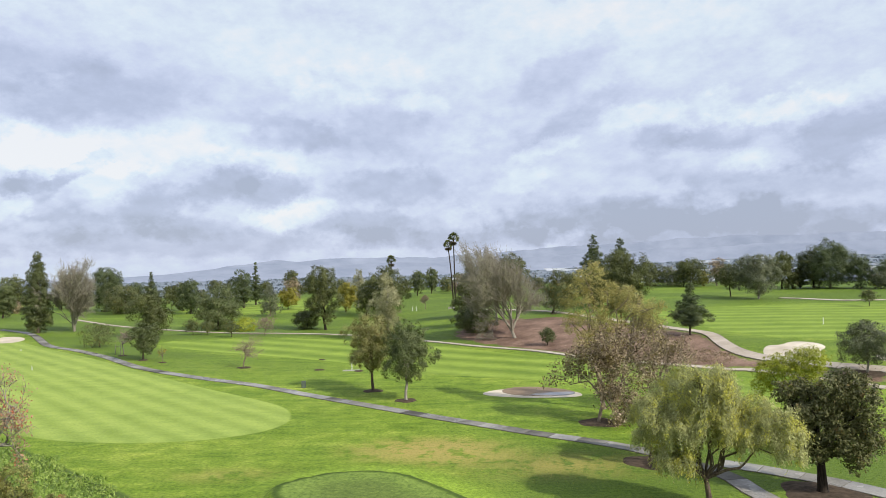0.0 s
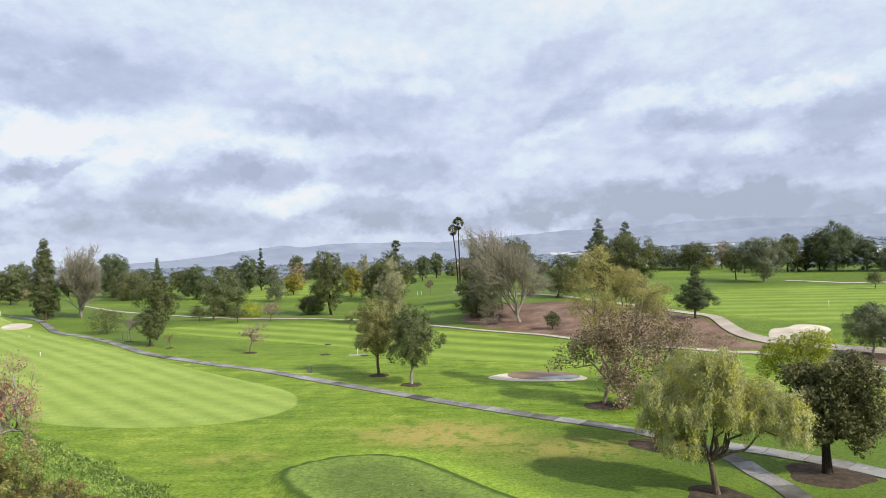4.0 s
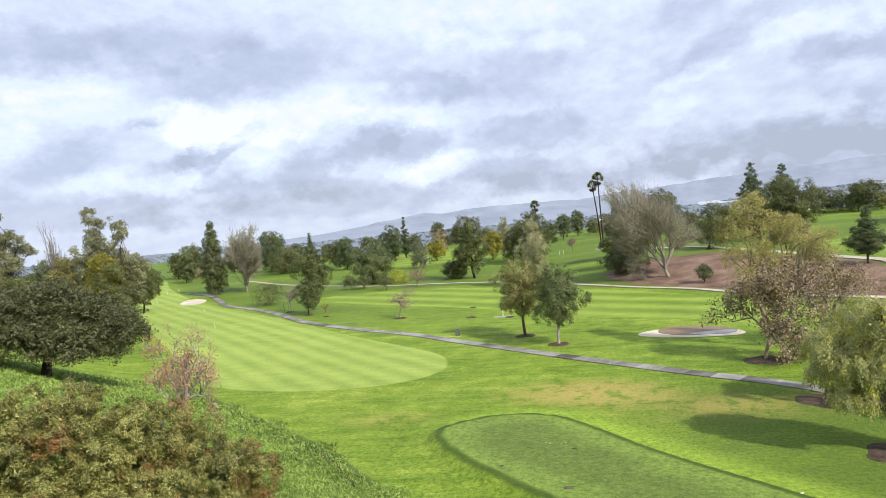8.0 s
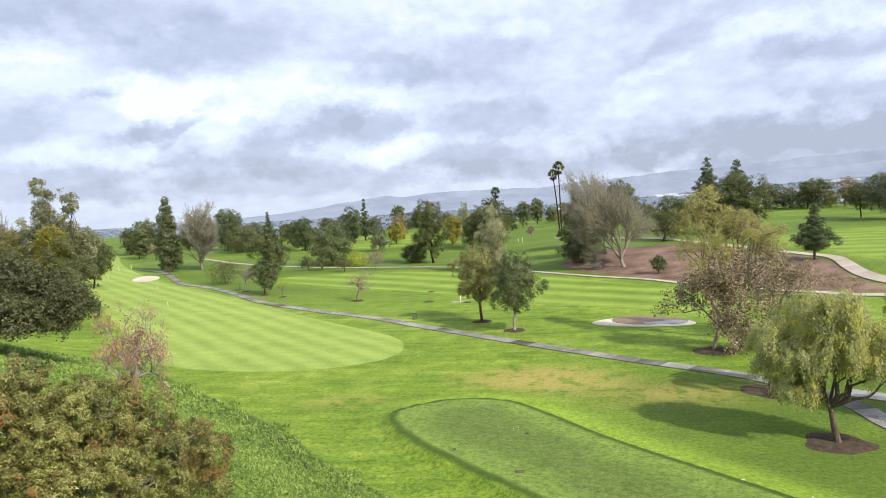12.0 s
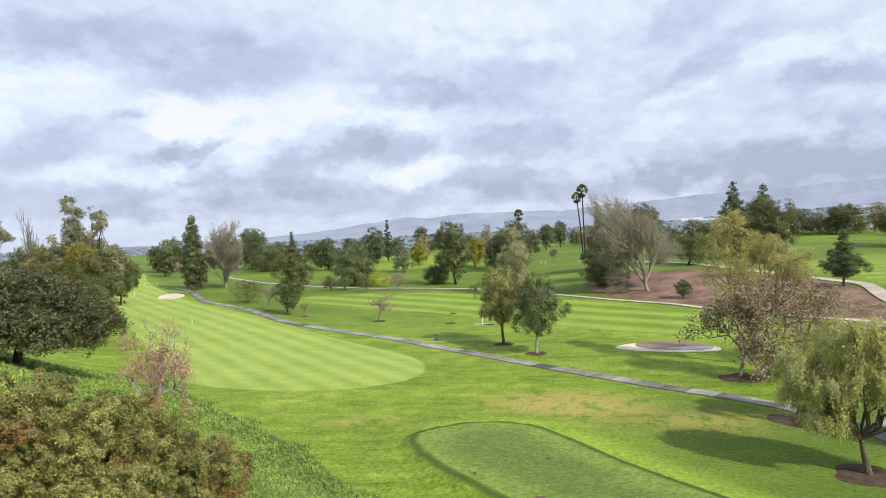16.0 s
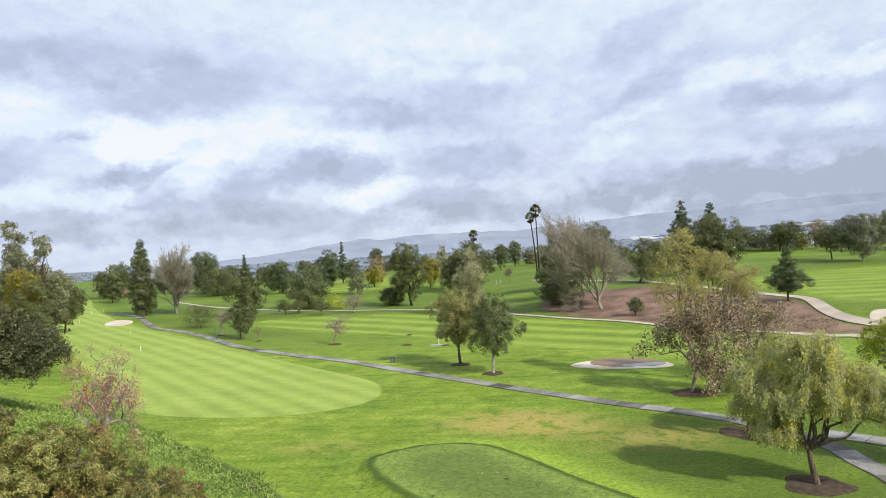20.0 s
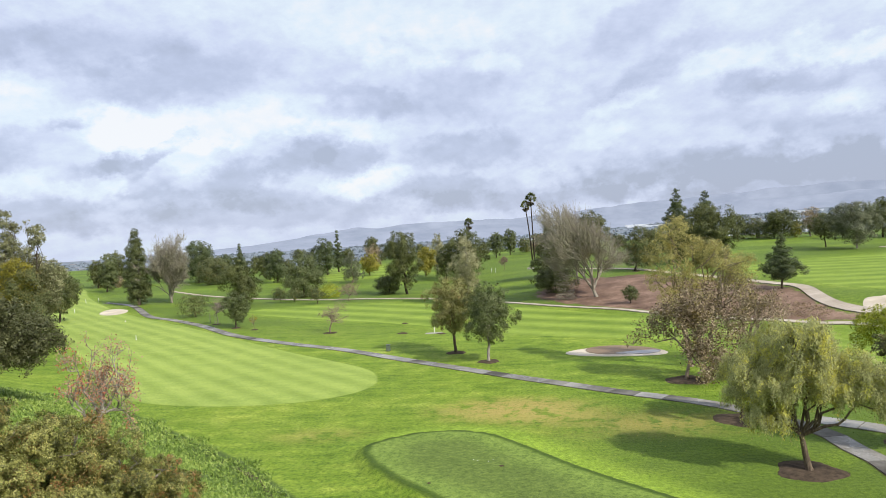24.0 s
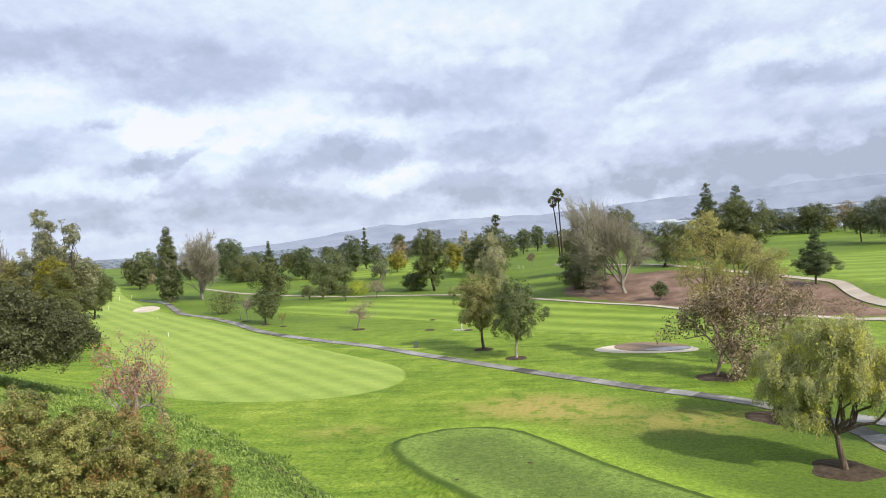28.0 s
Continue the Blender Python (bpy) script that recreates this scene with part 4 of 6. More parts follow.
def mulch_ring(x, y, radius, seed):
    """Bare soil dug round a tree's foot, also used for dark lawn patches: a low mound with a ragged rim."""
    rng = np.random.default_rng(seed)
    n, rings = 28, 5
    ph = rng.uniform(0, 6.283, 3)
    verts, faces = [(x, y, float(height(x, y)) + 0.10)], []
    for k in range(1, rings + 1):
        for j in range(n):
            a = j * 2 * math.pi / n
            r = radius * k / rings * (1 + 0.08 * math.sin(3 * a + ph[0]) + 0.06 * math.sin(5 * a + ph[1]))
            px, py = x + math.cos(a) * r, y + math.sin(a) * r
            lift = (0.10, 0.11, 0.10, 0.06, -0.04)[k - 1] + (rng.uniform(-0.015, 0.015) if k < rings else 0)
            verts.append((px, py, float(height(px, py)) + lift))
    for k in range(rings - 1):
        for j in range(n):
            a, c = 1 + k * n + j, 1 + k * n + (j + 1) % n
            faces.append((a, c, c + n, a + n))
    for j in range(n):
        faces.append((0, 1 + j, 1 + (j + 1) % n, 1 + (j + 1) % n))
    bm = bmesh.new()
    vs = [bm.verts.new(v) for v in verts]
    for f in faces:
        bm.faces.new([vs[i] for i in dict.fromkeys(f)])
    bmesh.ops.recalc_face_normals(bm, faces=bm.faces)
    for f in bm.faces:
        f.smooth = True
    return tagged(part("mulch_ring", bm, SOIL, None), "low round mound of dark wet mulch and soil", "mulch", kind="structure")

# ---- ground ----
def ground_sheet():
    az = np.radians(np.concatenate([np.arange(-180, -62, 4.0), np.arange(-62, 42, 0.28), np.arange(42, 180, 4.0)]))
    r = np.concatenate([[0.02, 3.0, 6.0, 9.0, 12.0], 15 * 1.0145 ** np.arange(0, 403)])
    A, Rr = np.meshgrid(az, r)
    x, y = np.sin(A) * Rr, np.cos(A) * Rr
    x[0], y[0] = x[0] + 0.4, y[0] - 0.4
    z = height(x, y)
    rows, cols = x.shape
    idx = np.arange(rows * cols).reshape(rows, cols)
    nxt = np.roll(idx, -1, 1)
    faces = np.stack([idx[:-1], idx[1:], nxt[1:], nxt[:-1]], -1).reshape(-1, 4)
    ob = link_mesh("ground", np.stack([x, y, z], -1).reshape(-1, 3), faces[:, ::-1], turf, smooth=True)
    x, y, rr, aa = x.ravel(), y.ravel(), Rr.ravel(), np.degrees(A).ravel()
    s = (x + 18.7) * -0.66 + (y - 45.5) * -0.75
    fair = np.full(x.shape, -40.0)
    stripe, lush = np.zeros(x.shape), np.zeros(x.shape)
    for outline, way, width in FAIRWAYS:
        d = inside(outline, x, y)
        here = d > -3
        across = x * math.cos(radians(way)) + y * math.sin(radians(way))
        stripe = np.where(here, np.sin(across * math.pi / width + 0.5 * np.sin(x * 0.06) * np.sin(y * 0.05 + 1)), stripe)
        lush = np.where(here & (width > 2.0), 1.0, lush)
        fair = np.maximum(fair, d)
    tee_d = inside(TEE, x, y)
    values = {
        # skirt: band where the tee's lit bank is painted, far side only
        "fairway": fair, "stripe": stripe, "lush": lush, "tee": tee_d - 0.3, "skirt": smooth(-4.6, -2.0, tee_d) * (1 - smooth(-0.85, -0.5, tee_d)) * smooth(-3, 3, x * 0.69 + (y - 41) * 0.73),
        "mulch": np.minimum(inside(MULCH, x, y), 8.0),
        "dry": np.clip(1.2 - np.hypot((x - DRY[0]) / DRY[2], (y - DRY[1]) / DRY[3]), 0, 1) + 0.6 * np.clip(1.1 - np.hypot((x - 9) / 12, (y - 56) / 5), 0, 1) + 0.5 * np.clip(1.1 - np.hypot((x + 17) / 7, (y - 55) / 3), 0, 1),
        "deep": np.maximum(smooth(95, 140, rr) * (1 - smooth(-6, 1, fair)), 1.5 * smooth(-2, 12, x) * (1 - smooth(56, 66, y)) * (rr < 80)),
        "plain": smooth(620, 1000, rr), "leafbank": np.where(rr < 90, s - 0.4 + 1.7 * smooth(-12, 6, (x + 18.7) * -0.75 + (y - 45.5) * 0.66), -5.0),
    }
    for word, value in values.items():
        ob.data.attributes.new(word, "FLOAT", "POINT").data.foreach_set("value", value.astype(np.float32))
    return tagged(ob, "rolling mown golf course turf falling to a far plain", "ground", kind="structure")


def along(points, step):
    """Points every step metres on a smooth line through the given ones, with its direction."""
    p = [np.array(q, float) for q in points]
    p = [2 * p[0] - p[1]] + p + [2 * p[-1] - p[-2]]
    fine_pts = []
    for k in range(1, len(p) - 2):
        for u in np.linspace(0, 1, 24, endpoint=False):
            a, b1, c, d = p[k - 1], p[k], p[k + 1], p[k + 2]
            fine_pts.append(0.5 * (2 * b1 + (c - a) * u + (2 * a - 5 * b1 + 4 * c - d) * u * u + (3 * b1 - a - 3 * c + d) * u ** 3))
    fine_pts.append(p[-2])
    q = np.array(fine_pts)
    run = np.concatenate([[0], np.cumsum(np.linalg.norm(np.diff(q, axis=0), axis=1))])
    n = max(2, int(run[-1] / step))
    at = np.linspace(0, run[-1], n + 1)
    line = np.stack([np.interp(at, run, q[:, 0]), np.interp(at, run, q[:, 1])], 1)
    way = np.gradient(line, axis=0)
    return line, way / np.linalg.norm(way, axis=1)[:, None]


def path(name, points, width, mat, label, slab=3.0, lift=0.05, wobble=0.0):
    """A cart path: concrete slabs poured one after another, each with its own edges, over a bed of soil."""
    line, way = along(points, slab)
    rng = np.random.default_rng(len(points) * 7 + int(abs(points[0][0])))
    side = np.stack([way[:, 1], -way[:, 0]], 1)
    wid = width / 2 + rng.normal(size=len(line)) * wobble
    L, Rt = line - side * wid[:, None], line + side * wid[:, None]
    bed_v, bed_f = [], []
    for k in range(len(line)):
        for q in (line[k] - side[k] * (wid[k] + 0.09), line[k] + side[k] * (wid[k] + 0.09)):
            bed_v.append((*q, float(height(*q)) + lift - 0.03))
    for k in range(len(line) - 1):
        bed_f.append((2 * k, 2 * k + 1, 2 * k + 3, 2 * k + 2))
    bed = link_mesh(name, bed_v, bed_f, DIRT)
    tagged(bed, label, "path", kind="structure")
    for k in range(len(line) - 1):
        gap = 0.012
        a0, a1 = L[k] + (L[k + 1] - L[k]) * gap, L[k + 1] - (L[k + 1] - L[k]) * gap
        b0, b1 = Rt[k] + (Rt[k + 1] - Rt[k]) * gap, Rt[k + 1] - (Rt[k + 1] - Rt[k]) * gap
        top = [(*q, float(height(*q)) + lift + 0.01) for q in (a0, b0, b1, a1)]
        low = [(v[0], v[1], v[2] - 0.3) for v in top]
        v = np.array(top + low)
        c = v[:4].mean(0)
        f = [(0, 1, 2, 3), (0, 4, 5, 1), (1, 5, 6, 2), (2, 6, 7, 3), (3, 7, 4, 0)]
        ob = link_mesh("slab", v - c, f, mat, bed)
        ob.location = c
    return bed


def bowl(name, outline, mat, label, category, lip=0.04, seed=1):
    """A bunker: sand with a slight rim, on which a level sheet of water may lie."""
    pts = np.array(rounded(outline, 3))
    c = pts.mean(0)
    n, rings = len(pts), 9
    rng = np.random.default_rng(seed)
    base = float(height(*c))
    verts, faces = [], []
    for k in range(rings + 1):
        u = 1 - k / rings
        for j in range(n):
            q = c + (pts[j] - c) * u
            rim = float(height(*(c + (pts[j] - c))))
            edge = math.hypot(*(pts[j] - c)) * (1 - u)
            z = float(height(*q)) + lip * math.exp(-edge / 0.8) + 0.06 + rng.uniform(-0.02, 0.02) * (k > 1)
            verts.append((*q, z if k else rim + 0.01))
    for k in range(rings):
        for j in range(n):
            a, b1 = k * n + j, k * n + (j + 1) % n
            faces.append((a, b1, b1 + n, a + n))
    ob = link_mesh(name, verts, faces, mat, smooth=True)
    return tagged(ob, label, category, kind="structure")


def water(name, outline, mat, lift, label, category):
    pts = np.array(rounded(outline, 3))
    c = pts.mean(0)
    z = float(height(*c)) + lift
    bm = bmesh.new()
    hub = bm.verts.new((*c, z))
    rim = [bm.verts.new((*q, z)) for q in pts]
    low = [bm.verts.new((*q, z - 0.12)) for q in pts]
    for j in range(len(pts)):
        k = (j + 1) % len(pts)
        bm.faces.new((hub, rim[j], rim[k]))
        bm.faces.new((rim[k], rim[j], low[j], low[k]))
    bmesh.ops.recalc_face_normals(bm, faces=bm.faces)
    return tagged(part(name, bm, mat, None), label, category, kind="structure")


def mountains(name, r, ridge, seed, rough_by):
    """A far range: a ridge line of given height by azimuth, with folded slopes down to the plain."""
    az = np.arange(-75, 60, 0.25)
    top = np.interp(az, [p[0] for p in ridge], [p[1] for p in ridge])
    rugged = np.array([noise.fractal(Vector((a * 0.22, seed * 7.3, 0.5)), 0.7, 2.1, 6) for a in az])
    top = top + rough_by * 2.2 * rugged * np.clip(top / 60, 0.05, 1)
    rows = 10
    verts = []
    for k in range(rows):
        u = k / (rows - 1)
        fold = 1 + np.array([noise.fractal(Vector((a * 0.5 + u * 0.6, u * 1.5, seed)), 0.8, 2.0, 4) for a in az]) * 1.6 * u * (1 - u)
        rr = r - 330 * u
        for a, t in zip(np.radians(az), top * (1 - u) ** 1.25 * fold - 75 * u):
            verts.append((math.sin(a) * rr, math.cos(a) * rr, t))
    n = len(az)
    faces = [(k * n + j, k * n + j + 1, (k + 1) * n + j + 1, (k + 1) * n + j) for k in range(rows - 1) for j in range(n - 1)]
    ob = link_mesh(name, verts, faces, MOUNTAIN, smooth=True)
    return tagged(ob, "hazy blue mountain range across the plain", "backdrop", kind="structure")


def far_building(x, y, long_by, deep, high, turn, mat, label):
    """A warehouse or house of the far town: walls, parapet and roof slab."""
    thing = empty_at("far_building", x, y, float(height(x, y)) - 0.5, label, "building", "far town")
    thing.rotation_euler = (0, 0, turn)
    for word, lx, ly, z0, z1 in (("wall", long_by, deep, 0, high), ("roof", long_by * 1.01, deep * 1.03, high, high * 1.08)):
        bm = bmesh.new()
        bmesh.ops.create_cube(bm, size=1)
        for v in bm.verts:
            v.co = Vector((v.co.x * lx, v.co.y * ly, z0 + (v.co.z + 0.5) * (z1 - z0)))
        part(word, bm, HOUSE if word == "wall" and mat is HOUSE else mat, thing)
    return thing
FAIRWAYS = [
    (rounded([(-44.4, 71.5), (-39.1, 67.8), (-31.8, 65.6), (-25.9, 65.3), (-20.5, 66.5), (-16.7, 69.7), (-15.7, 74.4), (-17.9, 80.8), (-23.5, 86.6), (-31.9, 94.3), (-43.0, 105.7), (-62.3, 126.1), (-82.8, 146.5), (-106.0, 172.0), (-140.0, 215.0), (-175.0, 270.0), (-190.0, 255.0), (-150.0, 190.0), (-106.0, 150.4), (-74.1, 108.2)], 2), 43.5, 1.6),
    (rounded([(-64.7, 152.6), (-38.2, 157.9), (-17.3, 149.4), (-0.7, 138.9), (11.3, 126.5), (19.5, 115.9), (26.2, 106.0), (34.9, 97.7), (38.7, 90.3), (35.4, 82.8), (29.7, 91.4), (18.8, 94.4), (5.7, 99.8), (-2.2, 103.7), (-13.3, 114.6), (-30.6, 126.0), (-49.0, 135.9)], 1), 58.0, 4.0),
    (rounded([(47.9, 171.0), (66.9, 182.1), (90.5, 186.1), (110.8, 178.9), (150.0, 170.0), (110.0, 120.0), (67.1, 108.6), (64.2, 113.8), (57.1, 117.8), (51.5, 126.7), (50.1, 142.6)], 1), 74.0, 3.6),
    (rounded([(-99.0, 260.3), (-85.0, 294.0), (-48.1, 270.0), (-31.1, 271.0), (-15.7, 231.7), (-30.3, 231.8), (-48.4, 230.2), (-67.2, 232.2)], 1), 74.0, 4.0),
]
MULCH = rounded([(1.8, 160.8), (8.5, 167.2), (17.7, 166.9), (28.8, 170.1), (37.0, 149.0), (43.0, 134.8), (45.6, 127.1), (44.2, 115.7), (44.1, 108.7), (45.8, 104.0), (49.8, 99.6), (55.9, 90.7), (53.1, 86.1), (49.8, 96.5), (44.7, 100.6), (40.4, 103.7), (34.1, 109.8), (27.2, 117.4), (21.9, 124.2), (12.1, 135.5), (3.9, 147.0)], 1)
DRY = (-1.5, 61.4, 8.5, 5.0)
ground_sheet()
path("path_main", [(-118.0, 190.0), (-102.0, 176.4), (-82.9, 149.5), (-72.4, 139.6), (-60.6, 127.5), (-47.8, 112.6), (-35.4, 102.5), (-25.6, 95.8), (-15.7, 86.9), (-8.8, 80.8), (-1.7, 74.5), (3.4, 70.3), (8.4, 66.2), (12.9, 63.0), (16.1, 60.1), (18.8, 56.1), (20.6, 52.8), (20.8, 49.6), (21.4, 45.2), (20.5, 36.0)], 1.65, WET_PATH, "wet grey concrete cart path across the lawn", 2.6)
path("path_branch", [(21.3, 55.7), (24.2, 53.5), (27.2, 50.6), (28.8, 48.7), (36.0, 38.0)], 1.95, WET_PATH, "wet concrete cart path branching off", 2.6, 0.06)
path("path_lower", [(-113.5, 220.5), (-91.9, 198.4), (-70.1, 182.3), (-52.3, 171.3), (-37.8, 167.0), (-21.1, 160.2), (-3.0, 145.8), (6.8, 136.3), (16.5, 128.2), (21.4, 121.2), (28.0, 113.2), (35.0, 107.4), (40.9, 101.0), (43.4, 99.5), (52.5, 85.2)], 1.5, DRY_PATH, "pale concrete path along the foot of the hill", 3.0, 0.13)
path("path_upper", [(10.0, 195.8), (25.6, 185.5), (34.6, 165.3), (40.5, 148.8), (44.6, 136.2), (47.1, 128.4), (45.6, 118.0), (45.3, 111.6), (46.5, 106.3), (49.2, 101.6), (52.9, 96.6), (56.8, 92.0), (66.0, 80.0)], 2.3, DRY_PATH, "pale concrete cart path curving over the hill", 2.6, 0.13)
path("path_far", [(97.4, 206.9), (101.4, 201.7), (106.4, 190.8), (115.9, 187.1)], 2.6, DRY_PATH, "pale path across the upper fairway", 3.0, 0.13)
bowl("bunker_far", [(-101.1, 158.9), (-105.7, 169.5), (-102.6, 171.4), (-97.1, 166.2), (-94.4, 159.5), (-95.5, 155.3)], SAND, "pale sand bunker beside the fairway", "bunker")
bowl("bunker_hill", [(48.3, 108.6), (50.3, 111.8), (52.3, 110.6), (55.2, 113.9), (58.0, 111.5), (56.9, 106.0), (54.5, 104.3), (53.9, 101.0), (51.1, 102.3), (49.5, 104.8), (47.5, 105.9)], SAND, "pale sand bunker on the upper fairway", "bunker")
bowl("bunker_side", [(58.8, 97.8), (60.7, 99.4), (62.3, 98.2), (61.1, 95.0), (58.6, 94.7)], SAND, "pale sand bunker beside the upper path", "bunker")
bowl("bunker_pond", [(4.0, 86.8), (6.3, 89.6), (10.4, 90.9), (14.2, 89.2), (16.6, 86.2), (15.9, 83.7), (12.0, 83.6), (9.4, 83.7), (6.2, 84.7)], SAND, "sand bunker flooded with rain", "bunker")
water("mud", [(6.8, 87.2), (7.4, 89.9), (10.6, 91.0), (14.0, 89.4), (15.9, 86.8), (15.2, 85.0), (12.3, 84.4), (8.6, 84.9)], WET_MUD, 0.105, "wet brown mud in a flooded bunker", "mud")
water("water", [(9.6, 85.2), (11.3, 86.0), (13.8, 86.7), (15.7, 86.6), (15.3, 84.9), (12.5, 84.3)], MUDWATER, 0.125, "bright rain water standing in a bunker", "water")
BRUSH = [(32.8, 134.3), (44.3, 109.3), (41.7, 104.9), (28.5, 119.1)]
RIDGE = ((-75.0, -75), (-34.0, -75), (-30.0, -40), (-26.7, -64), (-24.1, -40), (-21.0, -28), (-18.0, -4), (-16.9, 14), (-15.7, 20), (-13.1, 44), (-11.4, 34), (-10.1, 42), (-8.3, 54), (-6.1, 58), (-2.9, 62), (-0.6, 50), (3.0, 76), (7.1, 88), (9.7, 106), (12.4, 114), (16.2, 132), (22.3, 146), (27.9, 150), (31.6, 148), (60.0, 190))
STONES = [(-20.6, 47.4), (-20.0, 46.6), (-19.4, 46.2), (-18.9, 45.6), (-18.4, 45.0), (-15.4, 40.9), (-15.0, 40.6), (-14.7, 40.4), (-11.9, 37.2), (-11.3, 36.6), (-10.8, 36.0), (-10.2, 35.2), (-9.6, 34.4), (-9.0, 33.5)]
PATH_LINES = ([(-35.4, 102.5), (-25.6, 95.8), (-15.7, 86.9), (-8.8, 80.8), (-1.7, 74.5), (3.4, 70.3), (8.4, 66.2), (12.9, 63.0), (16.1, 60.1), (18.8, 56.1), (20.6, 52.8), (20.8, 49.6), (21.4, 45.2), (20.5, 36.0)], [(21.3, 55.7), (24.2, 53.5), (27.2, 50.6), (28.8, 48.7), (36.0, 38.0)])

# ---- trees, each at its place ----
tree("bronze", -9.1, 90.2, 9.9, 5.7, 2.4, -0.4, "slender tree with thin bronze-green leaves on the lawn", "tree")
tree("lawn", -4.6, 83.4, 9.3, 5.3, 2.2, 0.2, "green tree with a pale trunk on the lawn", "tree")
tree("palegum", -11.7, 147.8, 15.0, 7.1, 0.5, -0.1, "tall thin gum tree with pale dusty leaves", "tree")
tree("cypress", -101.8, 179.1, 20.5, 6.4, 1.1, -0.1, "tall dark cypress with a narrow crown", "tree")
tree("dark", -165.5, 273.3, 13.8, 8.5, 0.9, 1.0, "dark green far tree beside the fairway", "tree")
tree("dark", -164.9, 261.4, 11.6, 6.7, 0.8, 0.2, "small dark far tree by the fairway end", "tree")
tree("mauveshrub", -156.1, 259.8, 5.7, 5.3, 0.1, 0.2, "low mauve-brown shrub under far trees", "shrub")
tree("roundpine", -126.0, 265.8, 17.2, 11.8, 0.8, 1.0, "dark pine with a broad flat-topped crown", "tree")
tree("olive", -110.8, 248.6, 10.4, 11.5, 0.8, 0.1, "weeping olive-green tree on the far fairway", "tree")
tree("pine", -116.0, 283.5, 14.6, 6.6, 1.8, 0.0, "young pointed pine behind other trees", "tree")
tree("dark", -66.6, 165.4, 11.5, 8.4, 0.3, -1.4, "dense dark tree by the lower path", "tree")
tree("green", -51.7, 122.6, 6.6, 4.8, 1.4, 0.2, "young evergreen tree beside the cart path", "tree")
tree("feather", -69.3, 143.8, 5.1, 6.4, 0.9, -0.5, "low spreading tree with thin yellowing leaves", "tree")
tree("roundpine", -85.5, 241.5, 12.2, 7.6, 1.1, -0.2, "dark round pine on the far fairway", "tree")
tree("dark", -96.0, 261.9, 10.4, 7.0, 0.4, -0.4, "dark far tree on the slope", "tree")
tree("green", -57.5, 181.7, 10.9, 11.0, 0.6, 0.3, "broad green tree on the far fairway", "tree")
tree("roundpine", -71.4, 255.4, 13.5, 7.8, 1.4, -0.8, "tall pine with an open crown", "tree")
tree("pine", -69.4, 264.1, 16.1, 5.3, 1.3, 0.0, "tall narrow pine on the rise", "tree")
tree("dark", -651.6, 2032.8, 38.6, 39.9, 3.2, 1.6, "dark far tree top along the ridge", "tree")
tree("feather", -59.1, 168.2, 4.0, 4.1, 1.2, -0.1, "thin feathery young tree by the path", "tree")
tree("feather", -55.4, 167.5, 3.7, 3.8, 1.2, 0.1, "thin feathery young tree by the path", "tree")
tree("feather", -47.8, 160.7, 3.7, 3.4, 1.4, 0.0, "thin feathery young tree by the path", "tree")
tree("lime", -49.5, 176.9, 2.9, 6.2, 0.6, 0.1, "low yellow-green shrub tree", "tree")
tree("tallgum", -53.4, 219.6, 10.1, 6.8, 1.0, -0.2, "drooping dark gum tree on the slope", "tree")
tree("yellow", -51.9, 238.1, 7.7, 6.4, 1.3, 0.3, "small tree with bright yellow leaves", "tree")
tree("mauveshrub", -58.1, 277.0, 8.8, 8.6, 0.1, 0.0, "leafless mauve tree behind yellow one", "shrub")
tree("dark", -478.2, 2239.0, 60.2, 45.1, 7.1, 0.0, "dark far tree top behind", "tree")
tree("dark", -29.1, 175.4, 16.2, 9.0, 2.6, -0.9, "tall dense dark tree on the slope", "tree")
tree("darkshrub", -34.3, 179.7, 5.1, 6.3, 0.6, -0.2, "dark round shrub on the slope", "shrub")
tree("yellow", -30.7, 223.8, 9.7, 6.0, 1.4, 0.5, "tree with yellow autumn leaves", "tree")
tree("palegum", -28.3, 236.5, 13.3, 6.3, 0.9, 0.2, "tall pale gum on the rise", "tree")
tree("dark", -15.6, 206.8, 15.0, 11.1, 0.8, -1.3, "large dark round tree on the rise", "tree")
tree("dark", -22.6, 208.0, 10.2, 5.9, 0.7, 0.3, "dark tree on the rise", "tree")
tree("green", -10.2, 279.5, 10.2, 6.2, 1.8, 0.2, "round green tree on the ridge", "tree")
tree("green", -4.9, 292.8, 10.7, 6.5, 1.9, 0.0, "round green tree on the ridge", "tree")
tree("darkshrub", 6.9, 179.6, 12.5, 7.6, 0.1, -0.9, "tall dark evergreen shrub at the wood edge", "shrub")
tree("darkshrub", 6.7, 156.9, 6.2, 8.9, 0.1, -0.0, "dense grey-green shrub at the wood edge", "shrub")
tree("dark", 26.0, 273.2, 16.0, 12.1, 1.1, 0.2, "dark pine behind a bare tree", "tree")
tree("olive", 27.1, 178.3, 11.1, 8.6, 1.0, 2.1, "olive-green tree on the ridge", "tree")
tree("fir", 42.5, 201.5, 19.8, 8.7, 1.0, -0.0, "tall dark pointed conifer", "tree")
tree("fir", 47.1, 189.4, 19.0, 7.6, 0.7, -0.0, "tall dark pointed conifer", "tree")
tree("dark", 46.7, 187.6, 15.7, 12.4, 0.9, 0.1, "dense dark green tree among conifers", "tree")
tree("lime", 66.2, 246.5, 5.9, 4.9, 0.4, -0.2, "yellow-green young tree by conifers", "tree")
tree("dark", 84.0, 290.4, 9.9, 10.6, 0.5, -0.5, "dark round far tree along the ridge", "tree")
tree("olive", 90.0, 286.1, 7.7, 9.5, 0.5, -0.0, "olive far shrubs along the ridge", "tree")
tree("dark", 94.8, 273.8, 11.3, 11.3, 0.9, 0.1, "dark round far tree on the ridge", "tree")
